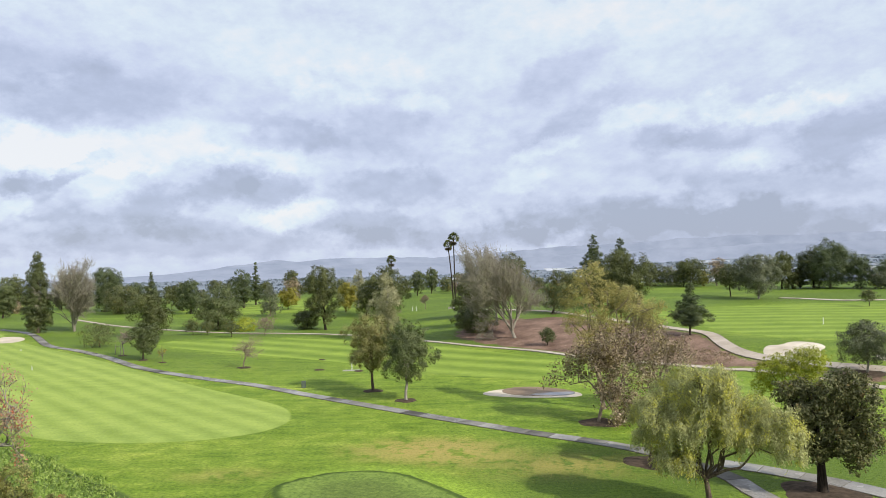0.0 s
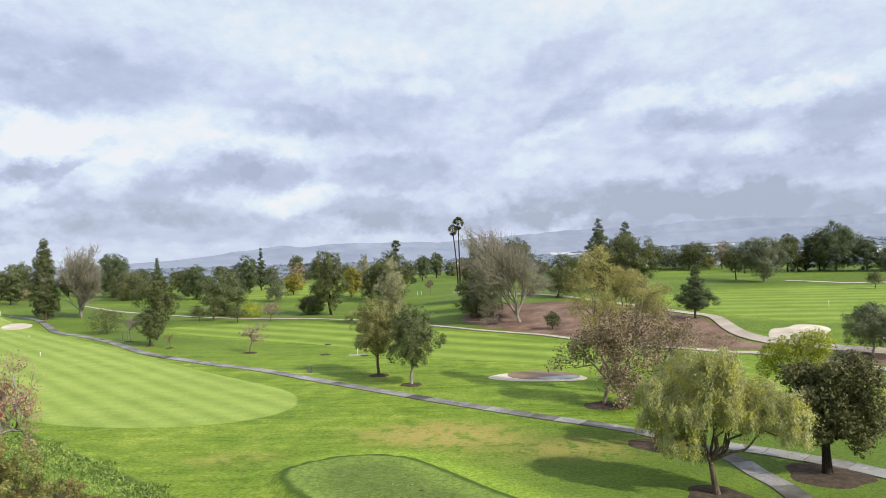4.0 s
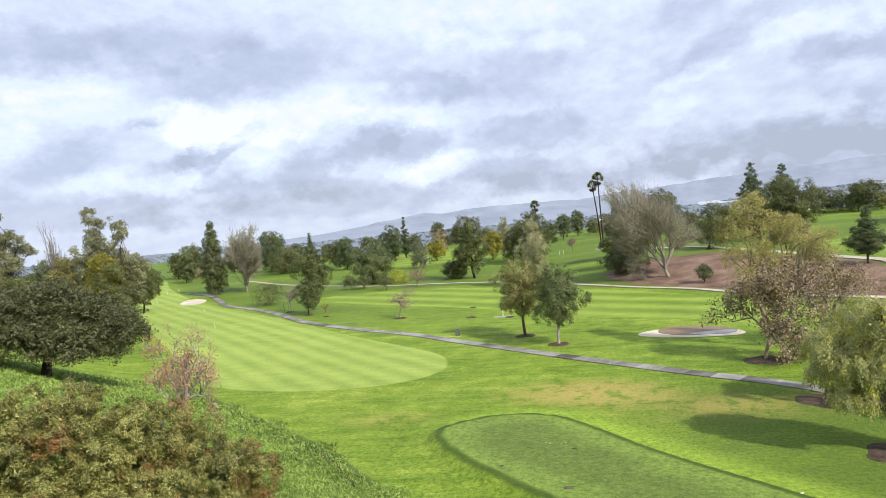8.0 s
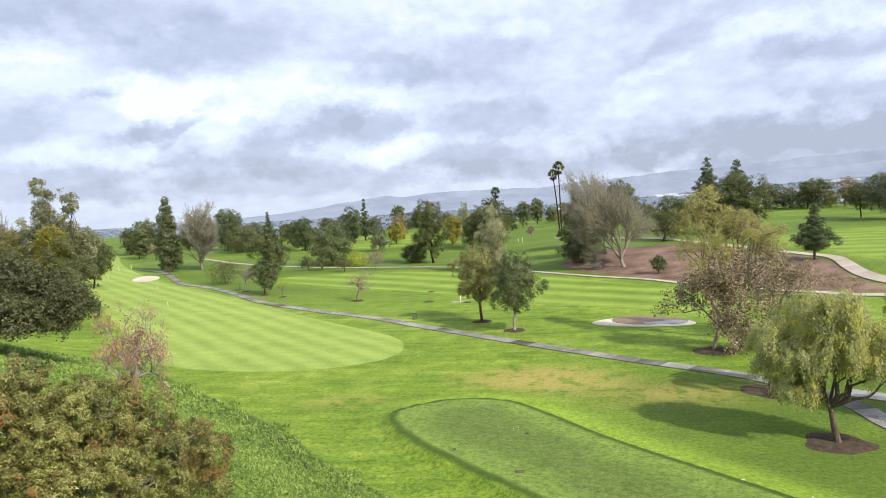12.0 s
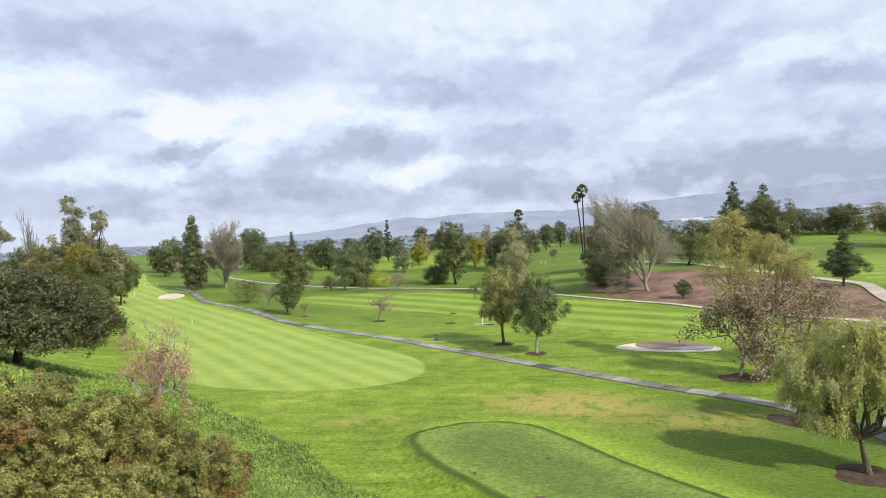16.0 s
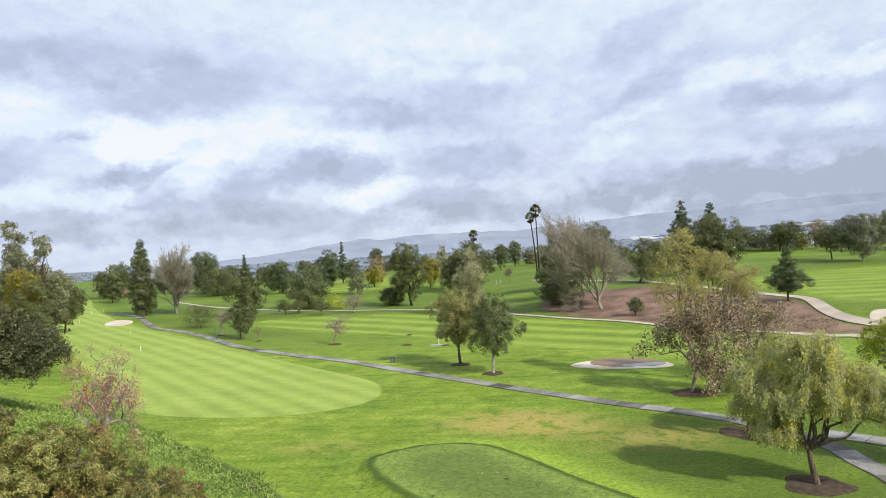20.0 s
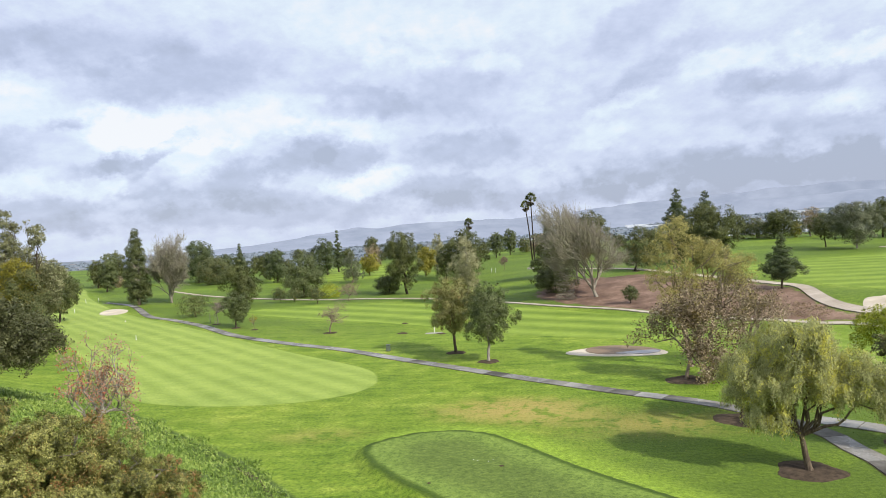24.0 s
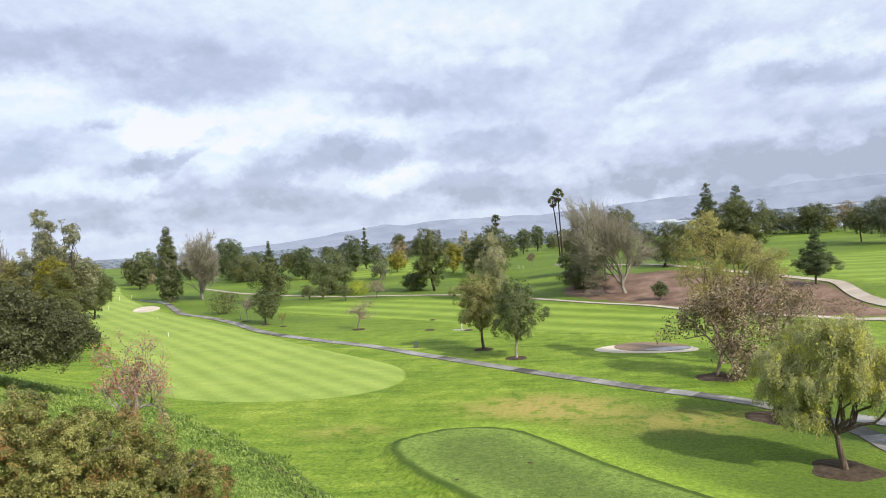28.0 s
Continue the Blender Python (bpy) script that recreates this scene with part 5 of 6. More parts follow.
tree("yellow", 100.4, 275.1, 6.3, 3.3, 0.4, -0.0, "yellow far tree on the ridge", "tree")
tree("mauveshrub", 105.9, 276.7, 11.2, 8.2, 0.1, 0.4, "leafless mauve trees on the ridge", "shrub")
tree("dark", 88.6, 220.4, 10.0, 8.1, 3.4, -0.7, "dark tree with a stout trunk on the fairway", "tree")
tree("grey", 91.7, 207.8, 13.6, 12.0, 3.2, 0.2, "wide weeping grey-green tree on the fairway", "tree")
tree("dark", 116.1, 244.8, 13.4, 8.4, 0.8, -0.0, "dark far tree behind a willow", "tree")
tree("pine", 123.7, 247.6, 11.4, 4.6, 0.4, 0.2, "dark narrow far conifer", "tree")
tree("roundpine", 131.1, 241.8, 16.3, 16.5, 0.8, 0.4, "large dark pine with a broad crown", "tree")
tree("dark", 127.1, 245.0, 13.6, 6.9, 0.4, -0.0, "dark far tree in a row", "tree")
tree("roundpine", 136.3, 233.0, 10.9, 7.6, 0.6, -0.0, "dark far pine in a row", "tree")
tree("lime", 146.8, 240.5, 3.8, 4.6, 0.2, -0.3, "yellow-green far shrub along the ridge", "tree")
tree("roundpine", 144.8, 230.1, 10.0, 8.5, 0.4, 0.3, "dark far pine in a row", "tree")
tree("grey", 139.0, 226.5, 5.7, 5.3, 0.4, 0.4, "grey-green far tree along the ridge", "tree")
tree("feather", 102.0, 171.2, 4.3, 3.7, 1.6, -0.2, "small thin tree on the upper fairway", "tree")
tree("pine", 43.7, 127.0, 9.6, 6.4, 1.5, 0.1, "young pine at the top of the mulch slope", "tree")
tree("grey", 54.4, 92.1, 6.9, 5.6, 1.5, -0.0, "round grey-green tree beside the upper path", "tree")
tree("green", 19.4, 134.6, 3.4, 2.6, 0.7, 0.1, "small young evergreen on the mulch slope", "tree")
tree("bronze", 36.7, 147.9, 8.8, 6.6, 2.3, -0.1, "bronze-leaved tree on the mulch slope", "tree")
tree("green", -136.9, 200.4, 8.3, 8.5, 1.1, -0.3, "round green tree beyond the old oak", "tree")
tree("dark", -102.2, 146.7, 10.7, 6.8, 2.7, 0.5, "dark tree behind the oak", "tree")
tree("olive", -82.3, 109.9, 14.8, 9.2, 1.5, -0.0, "olive tree below the ragged gums", "tree")
tree("olive", -91.8, 112.1, 14.1, 9.1, 1.6, -0.2, "olive tree below a dead one", "tree")
tree("olive", -98.4, 103.6, 12.6, 9.2, 1.7, 0.3, "olive-green tree behind the oak", "tree")
tree("green", -98.9, 110.9, 12.0, 8.0, 1.6, 0.3, "mid-green tree behind the oak", "tree")
tree("green", -90.4, 85.5, 14.0, 8.2, 0.8, -0.1, "dark tree at the bank edge", "tree")
tree("olive", -96.9, 113.0, 15.4, 8.2, 1.6, 0.3, "thin olive tree among the gums", "tree")
tree("olive", -112.0, 103.0, 12.5, 9.5, 1.0, 0.0, "rounded olive-green tree beyond the oak", "tree")
tree("green", -107.5, 107.5, 11.0, 8.0, 1.2, 0.0, "mid-green tree beyond the oak", "tree")
tree("dark", -152.2, 284.7, 10.8, 7.6, 0.4, 0.2, "dark far tree behind the bare one", "tree")
tree("dark", -138.6, 275.6, 9.8, 6.0, 0.4, 0.1, "dark far tree along the fairway", "tree")
tree("roundpine", -134.0, 310.6, 9.8, 6.8, 0.5, 0.2, "dark far pine along the fairway", "tree")
tree("dark", -124.2, 323.4, 8.2, 6.7, 0.5, 0.5, "dark far tree along the slope", "tree")
tree("olive", -91.8, 272.7, 7.1, 5.5, 0.4, -0.3, "olive far tree along the slope", "tree")
tree("dark", -100.8, 330.7, 7.8, 6.5, 0.5, 0.3, "dark far tree along the ridge", "tree")
tree("dark", -83.4, 334.5, 6.9, 6.2, 0.5, 0.0, "dark far tree along the ridge", "tree")
tree("roundpine", -57.0, 314.5, 7.5, 7.8, 0.5, 0.0, "dark far pine along the ridge", "tree")
tree("olive", -42.7, 291.5, 6.5, 6.4, 0.5, 0.5, "olive far tree along the ridge", "tree")
tree("dark", -16.2, 296.4, 6.1, 5.2, 0.5, 0.2, "dark far tree along the ridge", "tree")
tree("olive", 1.7, 307.2, 6.3, 6.8, 0.5, -0.0, "olive far tree along the ridge", "tree")
tree("mauveshrub", 6.1, 287.1, 8.6, 6.4, 0.1, 0.5, "leafless mauve tree along the ridge", "shrub")
tree("dark", 18.3, 278.6, 8.8, 7.9, 0.4, 0.4, "dark far tree along the ridge", "tree")
tree("olive", 37.3, 281.7, 5.8, 6.2, 0.4, -0.0, "olive far tree along the ridge", "tree")
tree("dark", 46.0, 258.5, 7.0, 6.0, 0.4, 0.2, "dark far tree along the ridge", "tree")
tree("dark", 109.0, 257.3, 8.6, 6.0, 0.4, -0.0, "dark far tree along the ridge", "tree")
tree("dark", 92.6, 275.1, 8.3, 6.2, 0.4, 0.2, "dark far tree along the ridge", "tree")
tree("olive", 120.2, 245.9, 8.0, 4.2, 0.4, 0.3, "olive far tree along the ridge", "tree")
tree("green", -145.9, 236.3, 13.7, 6.5, 0.4, 1.2, "dark far tree at the fairway end", "tree")
tree("dark", -168.5, 267.5, 9.1, 4.3, 0.5, 0.1, "small dark far tree at the fairway end", "tree")
bare_tree(14.0, 145.5, 16.5, 14.9, -2.9, "ash", "haze", 26000, "large bare tree with fine pale twigs and new buds", 3, 0.75, 6, 0.5, 0.15, 0.4, 6)
bare_tree(12.0, 160.7, 14.6, 8.2, -1.0, "grey", "haze", 1200, "bare grey tree behind another", 31, brush=4)
bare_tree(-94.5, 182.5, 15.9, 12.5, -0.4, "ash", "haze", 7000, "bare spreading tree with pale twigs", 45, 0.9, 6, 0.46, 0.15, 0.12, 4)
bare_tree(-31.4, 111.9, 5.0, 5.7, 0.7, "tan", "pink", 380, "small bare tree with pinkish buds on the lawn", 5, 0.3, 5, 0.7, 0.15, 1.5)
bare_tree(-58.0, 128.6, 4.7, 4.1, 0.0, "grey", "pink", 500, "small bare staked tree with mauve twigs", 6, 0.5, 5, 0.6, 0.15, 1.8)
bare_tree(-47.1, 119.4, 2.5, 1.6, 0.0, "tan", "yellow", 160, "thin sapling with few yellow leaves", 71, 0.7, 4, 0.5, 0.12, 1.5)
bare_tree(-40.9, 163.5, 4.4, 4.8, 0.1, "tan", "pink", 500, "small bare tree with pinkish twigs by the path", 8)
bare_tree(22.8, 76.8, 8.4, 7.7, 0.5, "tan", "mauve", 5000, "thin tree with sparse dry brown leaves", 19, 0.5, 5, 0.65, 0.15)
bare_tree(15.1, 70.3, 8.6, 9.4, 1.5, "tan", "mauve", 13000, "wide thin tree with dry mauve-brown leaves", 9, 0.55, 5, 0.62, 0.19)
massed_tree(-85.0, 110.0, ((-1.5, 0.4, 22.1, 0.9), (0.7, -0.4, 22.2, 0.7), (0.5, -1.4, 20.6, 1.1), (0.3, 1.3, 20.1, 1.2), (0.1, -0.2, 18.2, 1.5), (-1.2, 0.6, 16.4, 1.5), (1.4, -0.3, 16.8, 1.4), (0.3, -0.6, 14.5, 1.8), (-2.4, -0.4, 13.7, 1.6), (-1.2, -0.9, 11.3, 1.8), (0.9, 0.8, 14.9, 1.5), (0.0, 0.0, 9.0, 1.8)), (0.1, 0.0, 8.0), 0.2, "spire", "brown", 0.55, 0.27, 0.55, 640, "tall ragged gum with leaves in tufts above the oak", 51, 0.1, gaps=0.25)
massed_tree(-81.0, 111.0, ((-0.1, -1.4, 20.8, 0.5), (0.8, -1.8, 19.3, 0.8), (-0.5, 1.8, 19.4, 1.1), (1.8, -0.8, 17.9, 0.9), (-0.8, 1.1, 17.3, 1.1), (-0.5, -1.0, 15.7, 1.1), (-0.9, 1.6, 13.7, 1.8), (2.1, 1.0, 12.6, 1.8), (1.9, 3.5, 11.9, 1.4), (0.1, 0.4, 10.4, 2.0), (2.6, 0.6, 9.8, 1.8), (-1.2, 0.3, 12.3, 1.5), (1.5, 0.5, 7.0, 2.0)), (0.2, 0.2, 7.0), 0.17, "spire", "brown", 0.55, 0.27, 0.55, 640, "slim ragged grey-green gum above the oak", 52, 0.1, gaps=0.25)
massed_tree(-83.0, 107.0, ((0.9, 1.3, 13.0, 2.0), (0.0, 0.7, 10.8, 2.1), (1.3, 0.8, 8.4, 1.8), (0.2, -0.9, 8.6, 1.5), (1.8, 1.9, 10.6, 1.5), (0.9, -0.8, 13.2, 1.5)), (0.3, 0.2, 5.0), 0.2, "yellow", "brown", 0.6, 0.27, 0.55, 420, "bushy tree with yellow leaves behind the oak", 53, 0.1, gaps=0.2)
massed_tree(-98.0, 106.0, ((-3.1, -1.7, 22.3, 1.2), (-0.0, -3.0, 21.6, 1.1), (-3.7, -3.1, 20.8, 1.1), (-1.6, -3.0, 20.2, 1.5), (-5.4, -2.4, 19.3, 1.0), (-1.6, -4.4, 18.4, 1.6), (-2.4, -1.0, 18.1, 1.5), (-5.7, -2.8, 18.6, 1.2), (-3.0, -4.7, 15.7, 1.5), (-4.0, -1.0, 16.1, 1.9), (-2.2, 0.5, 17.8, 1.5), (1.6, -1.8, 18.5, 0.9), (-1.1, 0.4, 15.8, 1.9), (2.5, -1.1, 17.5, 0.9), (1.2, 1.2, 15.7, 1.3), (2.4, 1.8, 15.3, 0.8), (-0.3, -2.3, 13.6, 2.1), (0.8, -0.5, 13.4, 1.6)), (-1.0, -0.8, 9.5), 0.22, "spire", "brown", 0.6, 0.27, 0.55, 640, "tall ragged gum with pale leaves beside the oak", 54, 0.1, gaps=0.18)
massed_tree(-89.0, 110.0, ((-1.3, -0.3, 13.4, 1.5), (-2.2, -1.2, 14.0, 1.1), (0.1, -0.4, 15.7, 0.9), (-2.3, -0.7, 11.6, 1.8), (0.4, -0.8, 10.5, 1.8), (-2.5, -2.5, 11.7, 1.3), (-2.1, -0.6, 9.2, 1.6)), (-0.6, -0.3, 7.0), 0.2, "bronze", "tan", 0.6, 0.27, 0.5, 380, "ochre-leaved tree among the gums", 55, 0.1, gaps=0.3)
bare_tree(-95.6, 113.0, 20.0, 5.3, -0.2, "grey", "haze", 200, "dead grey tree among the gums", 10, 0.9, 5, 0.4)
massed_tree(16.9, 76.7, ((-0.7, 1.3, 14.0, 1.8), (-2.2, 1.6, 12.3, 1.5), (0.7, -0.1, 12.6, 1.3), (-3.2, -0.1, 9.4, 1.3), (-1.2, -1.4, 10.6, 1.7), (0.9, -0.6, 9.4, 1.3), (2.2, -0.8, 11.6, 1.2), (2.5, -2.2, 12.6, 0.8), (-2.1, -1.2, 7.5, 1.3), (0.6, 1.7, 7.1, 1.3), (5.1, -0.6, 10.7, 1.0), (5.8, -2.3, 11.1, 0.7), (3.6, -1.0, 10.5, 0.7), (-0.2, 1.8, 15.1, 0.9), (-1.9, 1.9, 14.3, 0.9), (-3.2, 2.0, 11.3, 1.0), (-0.0, -0.4, 9.0, 1.4), (1.6, -0.4, 7.7, 0.9)), (-0.6, 0.1, 4.2), 0.20, "gum", "tan", 0.38, 0.17, 0.40, 780, "tall open gum tree with olive and ochre leaves", 41, 0.35, gaps=0.30)
bare_tree(18.8, 79.0, 11.6, 6.3, 2.8, "tan", "gum", 4000, "thin gum tree with spreading feathery branches", 42, 0.85, 5, 0.45, 0.125, 1.6)
massed_tree(-47.5, 53.5, ((-1.5, 1.3, 6.9, 2.0), (-0.1, 2.5, 6.5, 1.7), (-3.1, -0.1, 6.6, 1.9), (-3.5, -3.4, 4.8, 1.9), (-2.8, -1.2, 5.6, 2.4), (-0.3, -0.2, 6.0, 2.5), (1.0, 2.2, 5.7, 2.6), (3.4, 2.8, 4.8, 2.4), (4.8, 4.5, 3.7, 2.2), (6.4, 5.0, 3.1, 1.2), (-4.3, -4.1, 4.5, 0.9), (-1.7, -2.9, 4.2, 1.9), (0.6, -2.2, 3.8, 2.0), (2.7, -1.0, 3.3, 2.1), (3.8, 1.3, 2.8, 1.9), (4.6, 3.8, 2.2, 1.6), (-3.4, 1.0, 4.5, 2.4), (-2.0, 3.6, 4.3, 2.7), (0.9, 4.7, 3.5, 2.4), (3.3, -0.4, 2.2, 1.0), (1.5, -1.4, 2.6, 1.1)), (0.19, 0.17, 1.82), 0.42, "oak", "dark", 0.85, 0.21, 0.6, 720, "wide dark evergreen oak at the bank edge", 37, gaps=0.18)
pepper_tree(16.6, 44.9, ((-0.5, -0.2, 8.0, 1.5), (-1.2, 1.2, 6.9, 1.4), (0.8, 0.1, 7.3, 1.4), (-2.3, 2.4, 5.3, 1.3), (-3.1, 1.8, 4.4, 1.1), (-1.9, 0.5, 4.2, 1.1), (-1.0, 1.4, 5.2, 1.3), (-0.4, -1.0, 6.0, 1.2), (1.5, 0.2, 6.2, 1.1), (2.7, 0.2, 6.3, 1.3), (3.3, -1.5, 6.1, 1.3), (4.2, -1.4, 5.2, 1.0), (3.0, -1.2, 5.1, 1.1), (2.6, 0.6, 5.0, 0.8), (-3.3, 0.6, 5.7, 1.0), (0.2, -0.4, 8.6, 1.0), (-0.6, 1.6, 6.6, 1.6), (-2.8, 0.2, 3.5, 0.9), (-1.7, -0.4, 3.3, 0.8), (-2.2, -0.6, 5.2, 1.1), (3.9, -1.8, 4.3, 0.9), (0.9, 1.2, 5.6, 1.2), (0.6, -0.8, 5.0, 0.9), (1.5, -0.9, 5.2, 1.0), (2.1, -0.6, 4.6, 0.8)), 1.2, (-0.34, 0.12, 2.20), 0.20, "pepper tree with a leaning trunk and hanging yellow-green leaves", 11)
pepper_tree(16.0, 56.4, ((-0.2, -1.2, 4.6, 1.2), (1.0, -0.5, 5.4, 1.3), (-0.5, 0.5, 3.5, 0.9), (2.3, 0.4, 6.0, 1.3), (1.2, 0.7, 2.7, 1.1), (-0.1, -0.4, 2.4, 0.9), (2.1, 0.6, 4.2, 1.2), (2.3, -1.4, 7.0, 1.0), (3.7, -0.2, 6.3, 1.1)), 1.3, (0.20, -0.06, 1.69), 0.12, "smaller pepper tree with thin hanging leaves", 5)
massed_tree(25.4, 48.5, ((-1.9, 0.9, 6.6, 1.0), (-0.7, 0.9, 6.8, 0.9), (-0.2, 1.2, 5.9, 1.3), (0.4, -0.8, 6.7, 1.3), (1.8, -0.4, 7.3, 1.3), (2.2, -1.2, 6.3, 1.3), (2.3, -1.3, 4.5, 1.3), (-0.5, -0.7, 4.8, 1.6), (1.7, 0.5, 4.9, 1.5), (-1.2, 0.9, 4.6, 1.4), (-0.9, -0.7, 3.1, 1.1), (1.6, -1.2, 3.0, 1.2), (0.2, -1.5, 4.0, 1.2), (3.0, -0.8, 3.4, 0.8)), (-0.07, 0.04, 2.27), 0.30, "deep", "dark", 0.52, 0.17, 0.6, 1500, "stout dark tree with a dense low crown", 17, gaps=0.15)
massed_tree(34.7, 72.1, ((-1.9, 0.9, 4.4, 1.3), (-1.9, 1.4, 2.8, 1.1), (-1.2, 0.6, 5.2, 1.0), (0.7, -0.3, 5.4, 1.5), (2.3, -0.6, 5.3, 1.5), (1.4, -0.7, 6.2, 0.9), (-0.7, -0.2, 4.6, 1.0), (0.2, -0.1, 3.7, 1.6), (1.5, -0.8, 3.5, 1.5)), (0.04, -0.02, 1.99), 0.14, "lime", "brown", 0.55, 0.17, 0.5, 1100, "bright lime-green tree behind a dark one", 23)
palm(4.0, 245.2, 23.6, 3.9, -0.3, "tall fan palm with a slim trunk and dead skirt", 806)
palm(3.4, 252.2, 21.2, 3.4, -1.6, "shorter fan palm with a slim trunk and dead skirt", 802)
palm(-17.2, 232.6, 17.3, 3.3, 0.3, "fan palm rising above dark trees", 77)
mulch_ring(-9.1, 90.2, 1.4, 660)
mulch_ring(-4.6, 83.4, 1.4, 718)
mulch_ring(-31.4, 111.9, 1.2, 432)
mulch_ring(15.1, 70.3, 2.2, 1062)
mulch_ring(16.6, 44.9, 2.1, 1468)
mulch_ring(25.3, 48.3, 2.9, 1457)
mulch_ring(15.9, 56.4, 2.1, 1148)
mulch_ring(-51.4, 121.9, 0.9, 253)
mulch_ring(-58.0, 128.6, 0.9, 216)
mulch_ring(-46.8, 118.7, 0.7, 288)
mulch_ring(54.3, 91.9, 2.2, 1535)
mulch_ring(27.2, 176.7, 1.1, 980)
# dark patches on the open lawn, with no tree in them
mulch_ring(-12.9, 107.3, 0.8, 635)
mulch_ring(-19.1, 108.9, 0.9, 565)
mulch_ring(-20.6, 120.3, 0.6, 570)
mulch_ring(19.1, 102.0, 0.6, 1025)

# ---- the bank below the camera ----
def bush(x, y, parts, label):
    """A dense evergreen shrub: rounded masses of small leaves, dark inside, with grey dead wood showing."""
    rng = np.random.default_rng(8)
    z = float(height(x, y))
    thing = empty_at("bush", x, y, z - 0.1, label, "shrub")
    lobes = sublobes(rng, parts, 0.50, 0.30)
    c = lobes[:, :3] + rng.normal(size=(len(lobes), 3)) * 0.13
    lobes[:, :3] = c
    # deep dark hollows between the sprays
    lobes = lobes[np.sin(c[:, 0] * 2.3 + 1) * np.sin(c[:, 1] * 2.1) * np.sin(c[:, 2] * 2.5 + 2) + 0.4 * np.sin(c[:, 0] * 5.1) * np.sin(c[:, 2] * 4.7) > -0.16]
    pos, nrm = foliage(rng, lobes, 0.36, 380000, 0.9, 0.0, 0.4, 0.03)
    pos[:, 2] = np.maximum(pos[:, 2], 0.15)
    link_mesh("crown", *leaves(pos, nrm, 0.066, 0.03, rng, 0.0, True), LEAF["shrub"], thing)
    for mx, my, mz, r in parts:
        link_mesh("stem", *stem(*limb((mx * 0.25, my * 0.25, -0.3), (mx, my, mz), 0.06, 0.03, rng, 6), 7), BARK["grey"], thing, smooth=True)
        for _ in range(2):
            a = rng.normal(size=3)
            a[2] = abs(a[2]) * 0.7
            a /= np.linalg.norm(a)
            foot = np.array([mx, my, mz])
            link_mesh("branch", *stem(*limb(foot, foot + a * r * rng.uniform(0.90, 1.04), 0.018, 0.006, rng, 6), 5), BARK["grey"], thing, smooth=True)
    return thing


bush(-13.9, 16.1, ((-0.8, -0.8, 3.4, 1.4), (-1.5, -0.8, 3.0, 0.8), (-0.6, 0.5, 3.4, 1.3), (0.2, 0.9, 2.9, 1.3), (1.2, 0.9, 2.7, 1.5), (1.4, 2.1, 3.1, 1.1), (2.1, 2.2, 2.5, 1.1), (2.6, 1.9, 1.6, 1.0), (1.7, 0.6, 1.4, 1.7), (-0.0, -0.5, 1.9, 1.9), (-1.0, -0.8, 1.9, 0.9), (2.2, 1.1, 0.7, 1.3), (3.6, 2.9, 1.4, 0.6), (3.9, 2.7, 0.6, 0.6), (3.4, 3.0, 2.0, 0.4), (2.7, 3.0, 2.0, 0.6), (1.1, -0.4, 1.0, 1.8), (2.8, 2.3, 0.8, 0.8), (2.6, 2.4, 1.9, 0.8), (3.5, 2.8, 0.7, 0.5)), "large evergreen bush with olive leaves and rusty berries")
bare_tree(-13.7, 21.1, 7.1, 2.5, 0.1, "ash", "red", 3000, "thin shrub with red berry sprays behind the bush", 12, 0.5, 5, 0.6, 0.06, 3.4)
massed_tree(-20.5, 17.5, ((0.8, 0.9, 13.1, 0.8), (0.8, 1.3, 11.9, 0.9), (0.2, 1.0, 11.9, 1.3), (0.9, 0.6, 10.4, 1.1), (0.8, 0.9, 8.8, 1.2), (-0.1, 0.7, 9.2, 1.5), (0.5, 0.6, 7.7, 0.9), (-0.1, -0.2, 11.2, 1.5), (-0.8, 0.3, 8.7, 2.0), (-0.8, -0.9, 9.5, 1.7), (-0.5, 0.4, 6.9, 1.1), (-0.6, -0.8, 7.1, 1.5)), (-0.03, -0.04, 6.88), 0.30, "pine", "brown", 0.42, 0.13, 0.22, 4600, "near pine with dense tufted needles at the top of the bank", 29, 0.0, "pine_tree", True)


def ground_cover():
    """Leafy ground cover over the bank."""
    rng = np.random.default_rng(31)
    n = 340000
    az, r = np.radians(rng.uniform(-64, -4, n)), 13 * (88 / 13) ** rng.uniform(0, 1, n)
    x, y = np.sin(az) * r, np.cos(az) * r
    s = (x + 18.7) * -0.66 + (y - 45.5) * -0.75 + 0.5 * np.sin(x * 0.9) + 0.3 * np.sin(y * 2.1)
    line = (x + 18.7) * -0.75 + (y - 45.5) * 0.66
    keep = s > 0.4 - 1.7 * smooth(-12, 6, line)
    x, y, r = x[keep], y[keep], r[keep]
    z = height(x, y) + rng.uniform(0.0, 0.26, x.size) ** 1.0
    nrm = rng.normal(size=(x.size, 3)) * 0.7 + [0.3, -0.6, 0.6]
    v, f = leaves(np.stack([x, y, z], 1), nrm, 0.19, 0.075, rng, -0.5, True)
    v = v.reshape(-1, 3, 3)
    c = v.mean(1, keepdims=True)
    v = c + (v - c) * np.clip(r / 40, 0.6, 2.0)[:, None, None]
    ob = link_mesh("ground_cover", v.reshape(-1, 3), f, LEAF["ivy"])
    return tagged(ob, "dense leafy ground cover over the bank", "plants", kind="stuff")


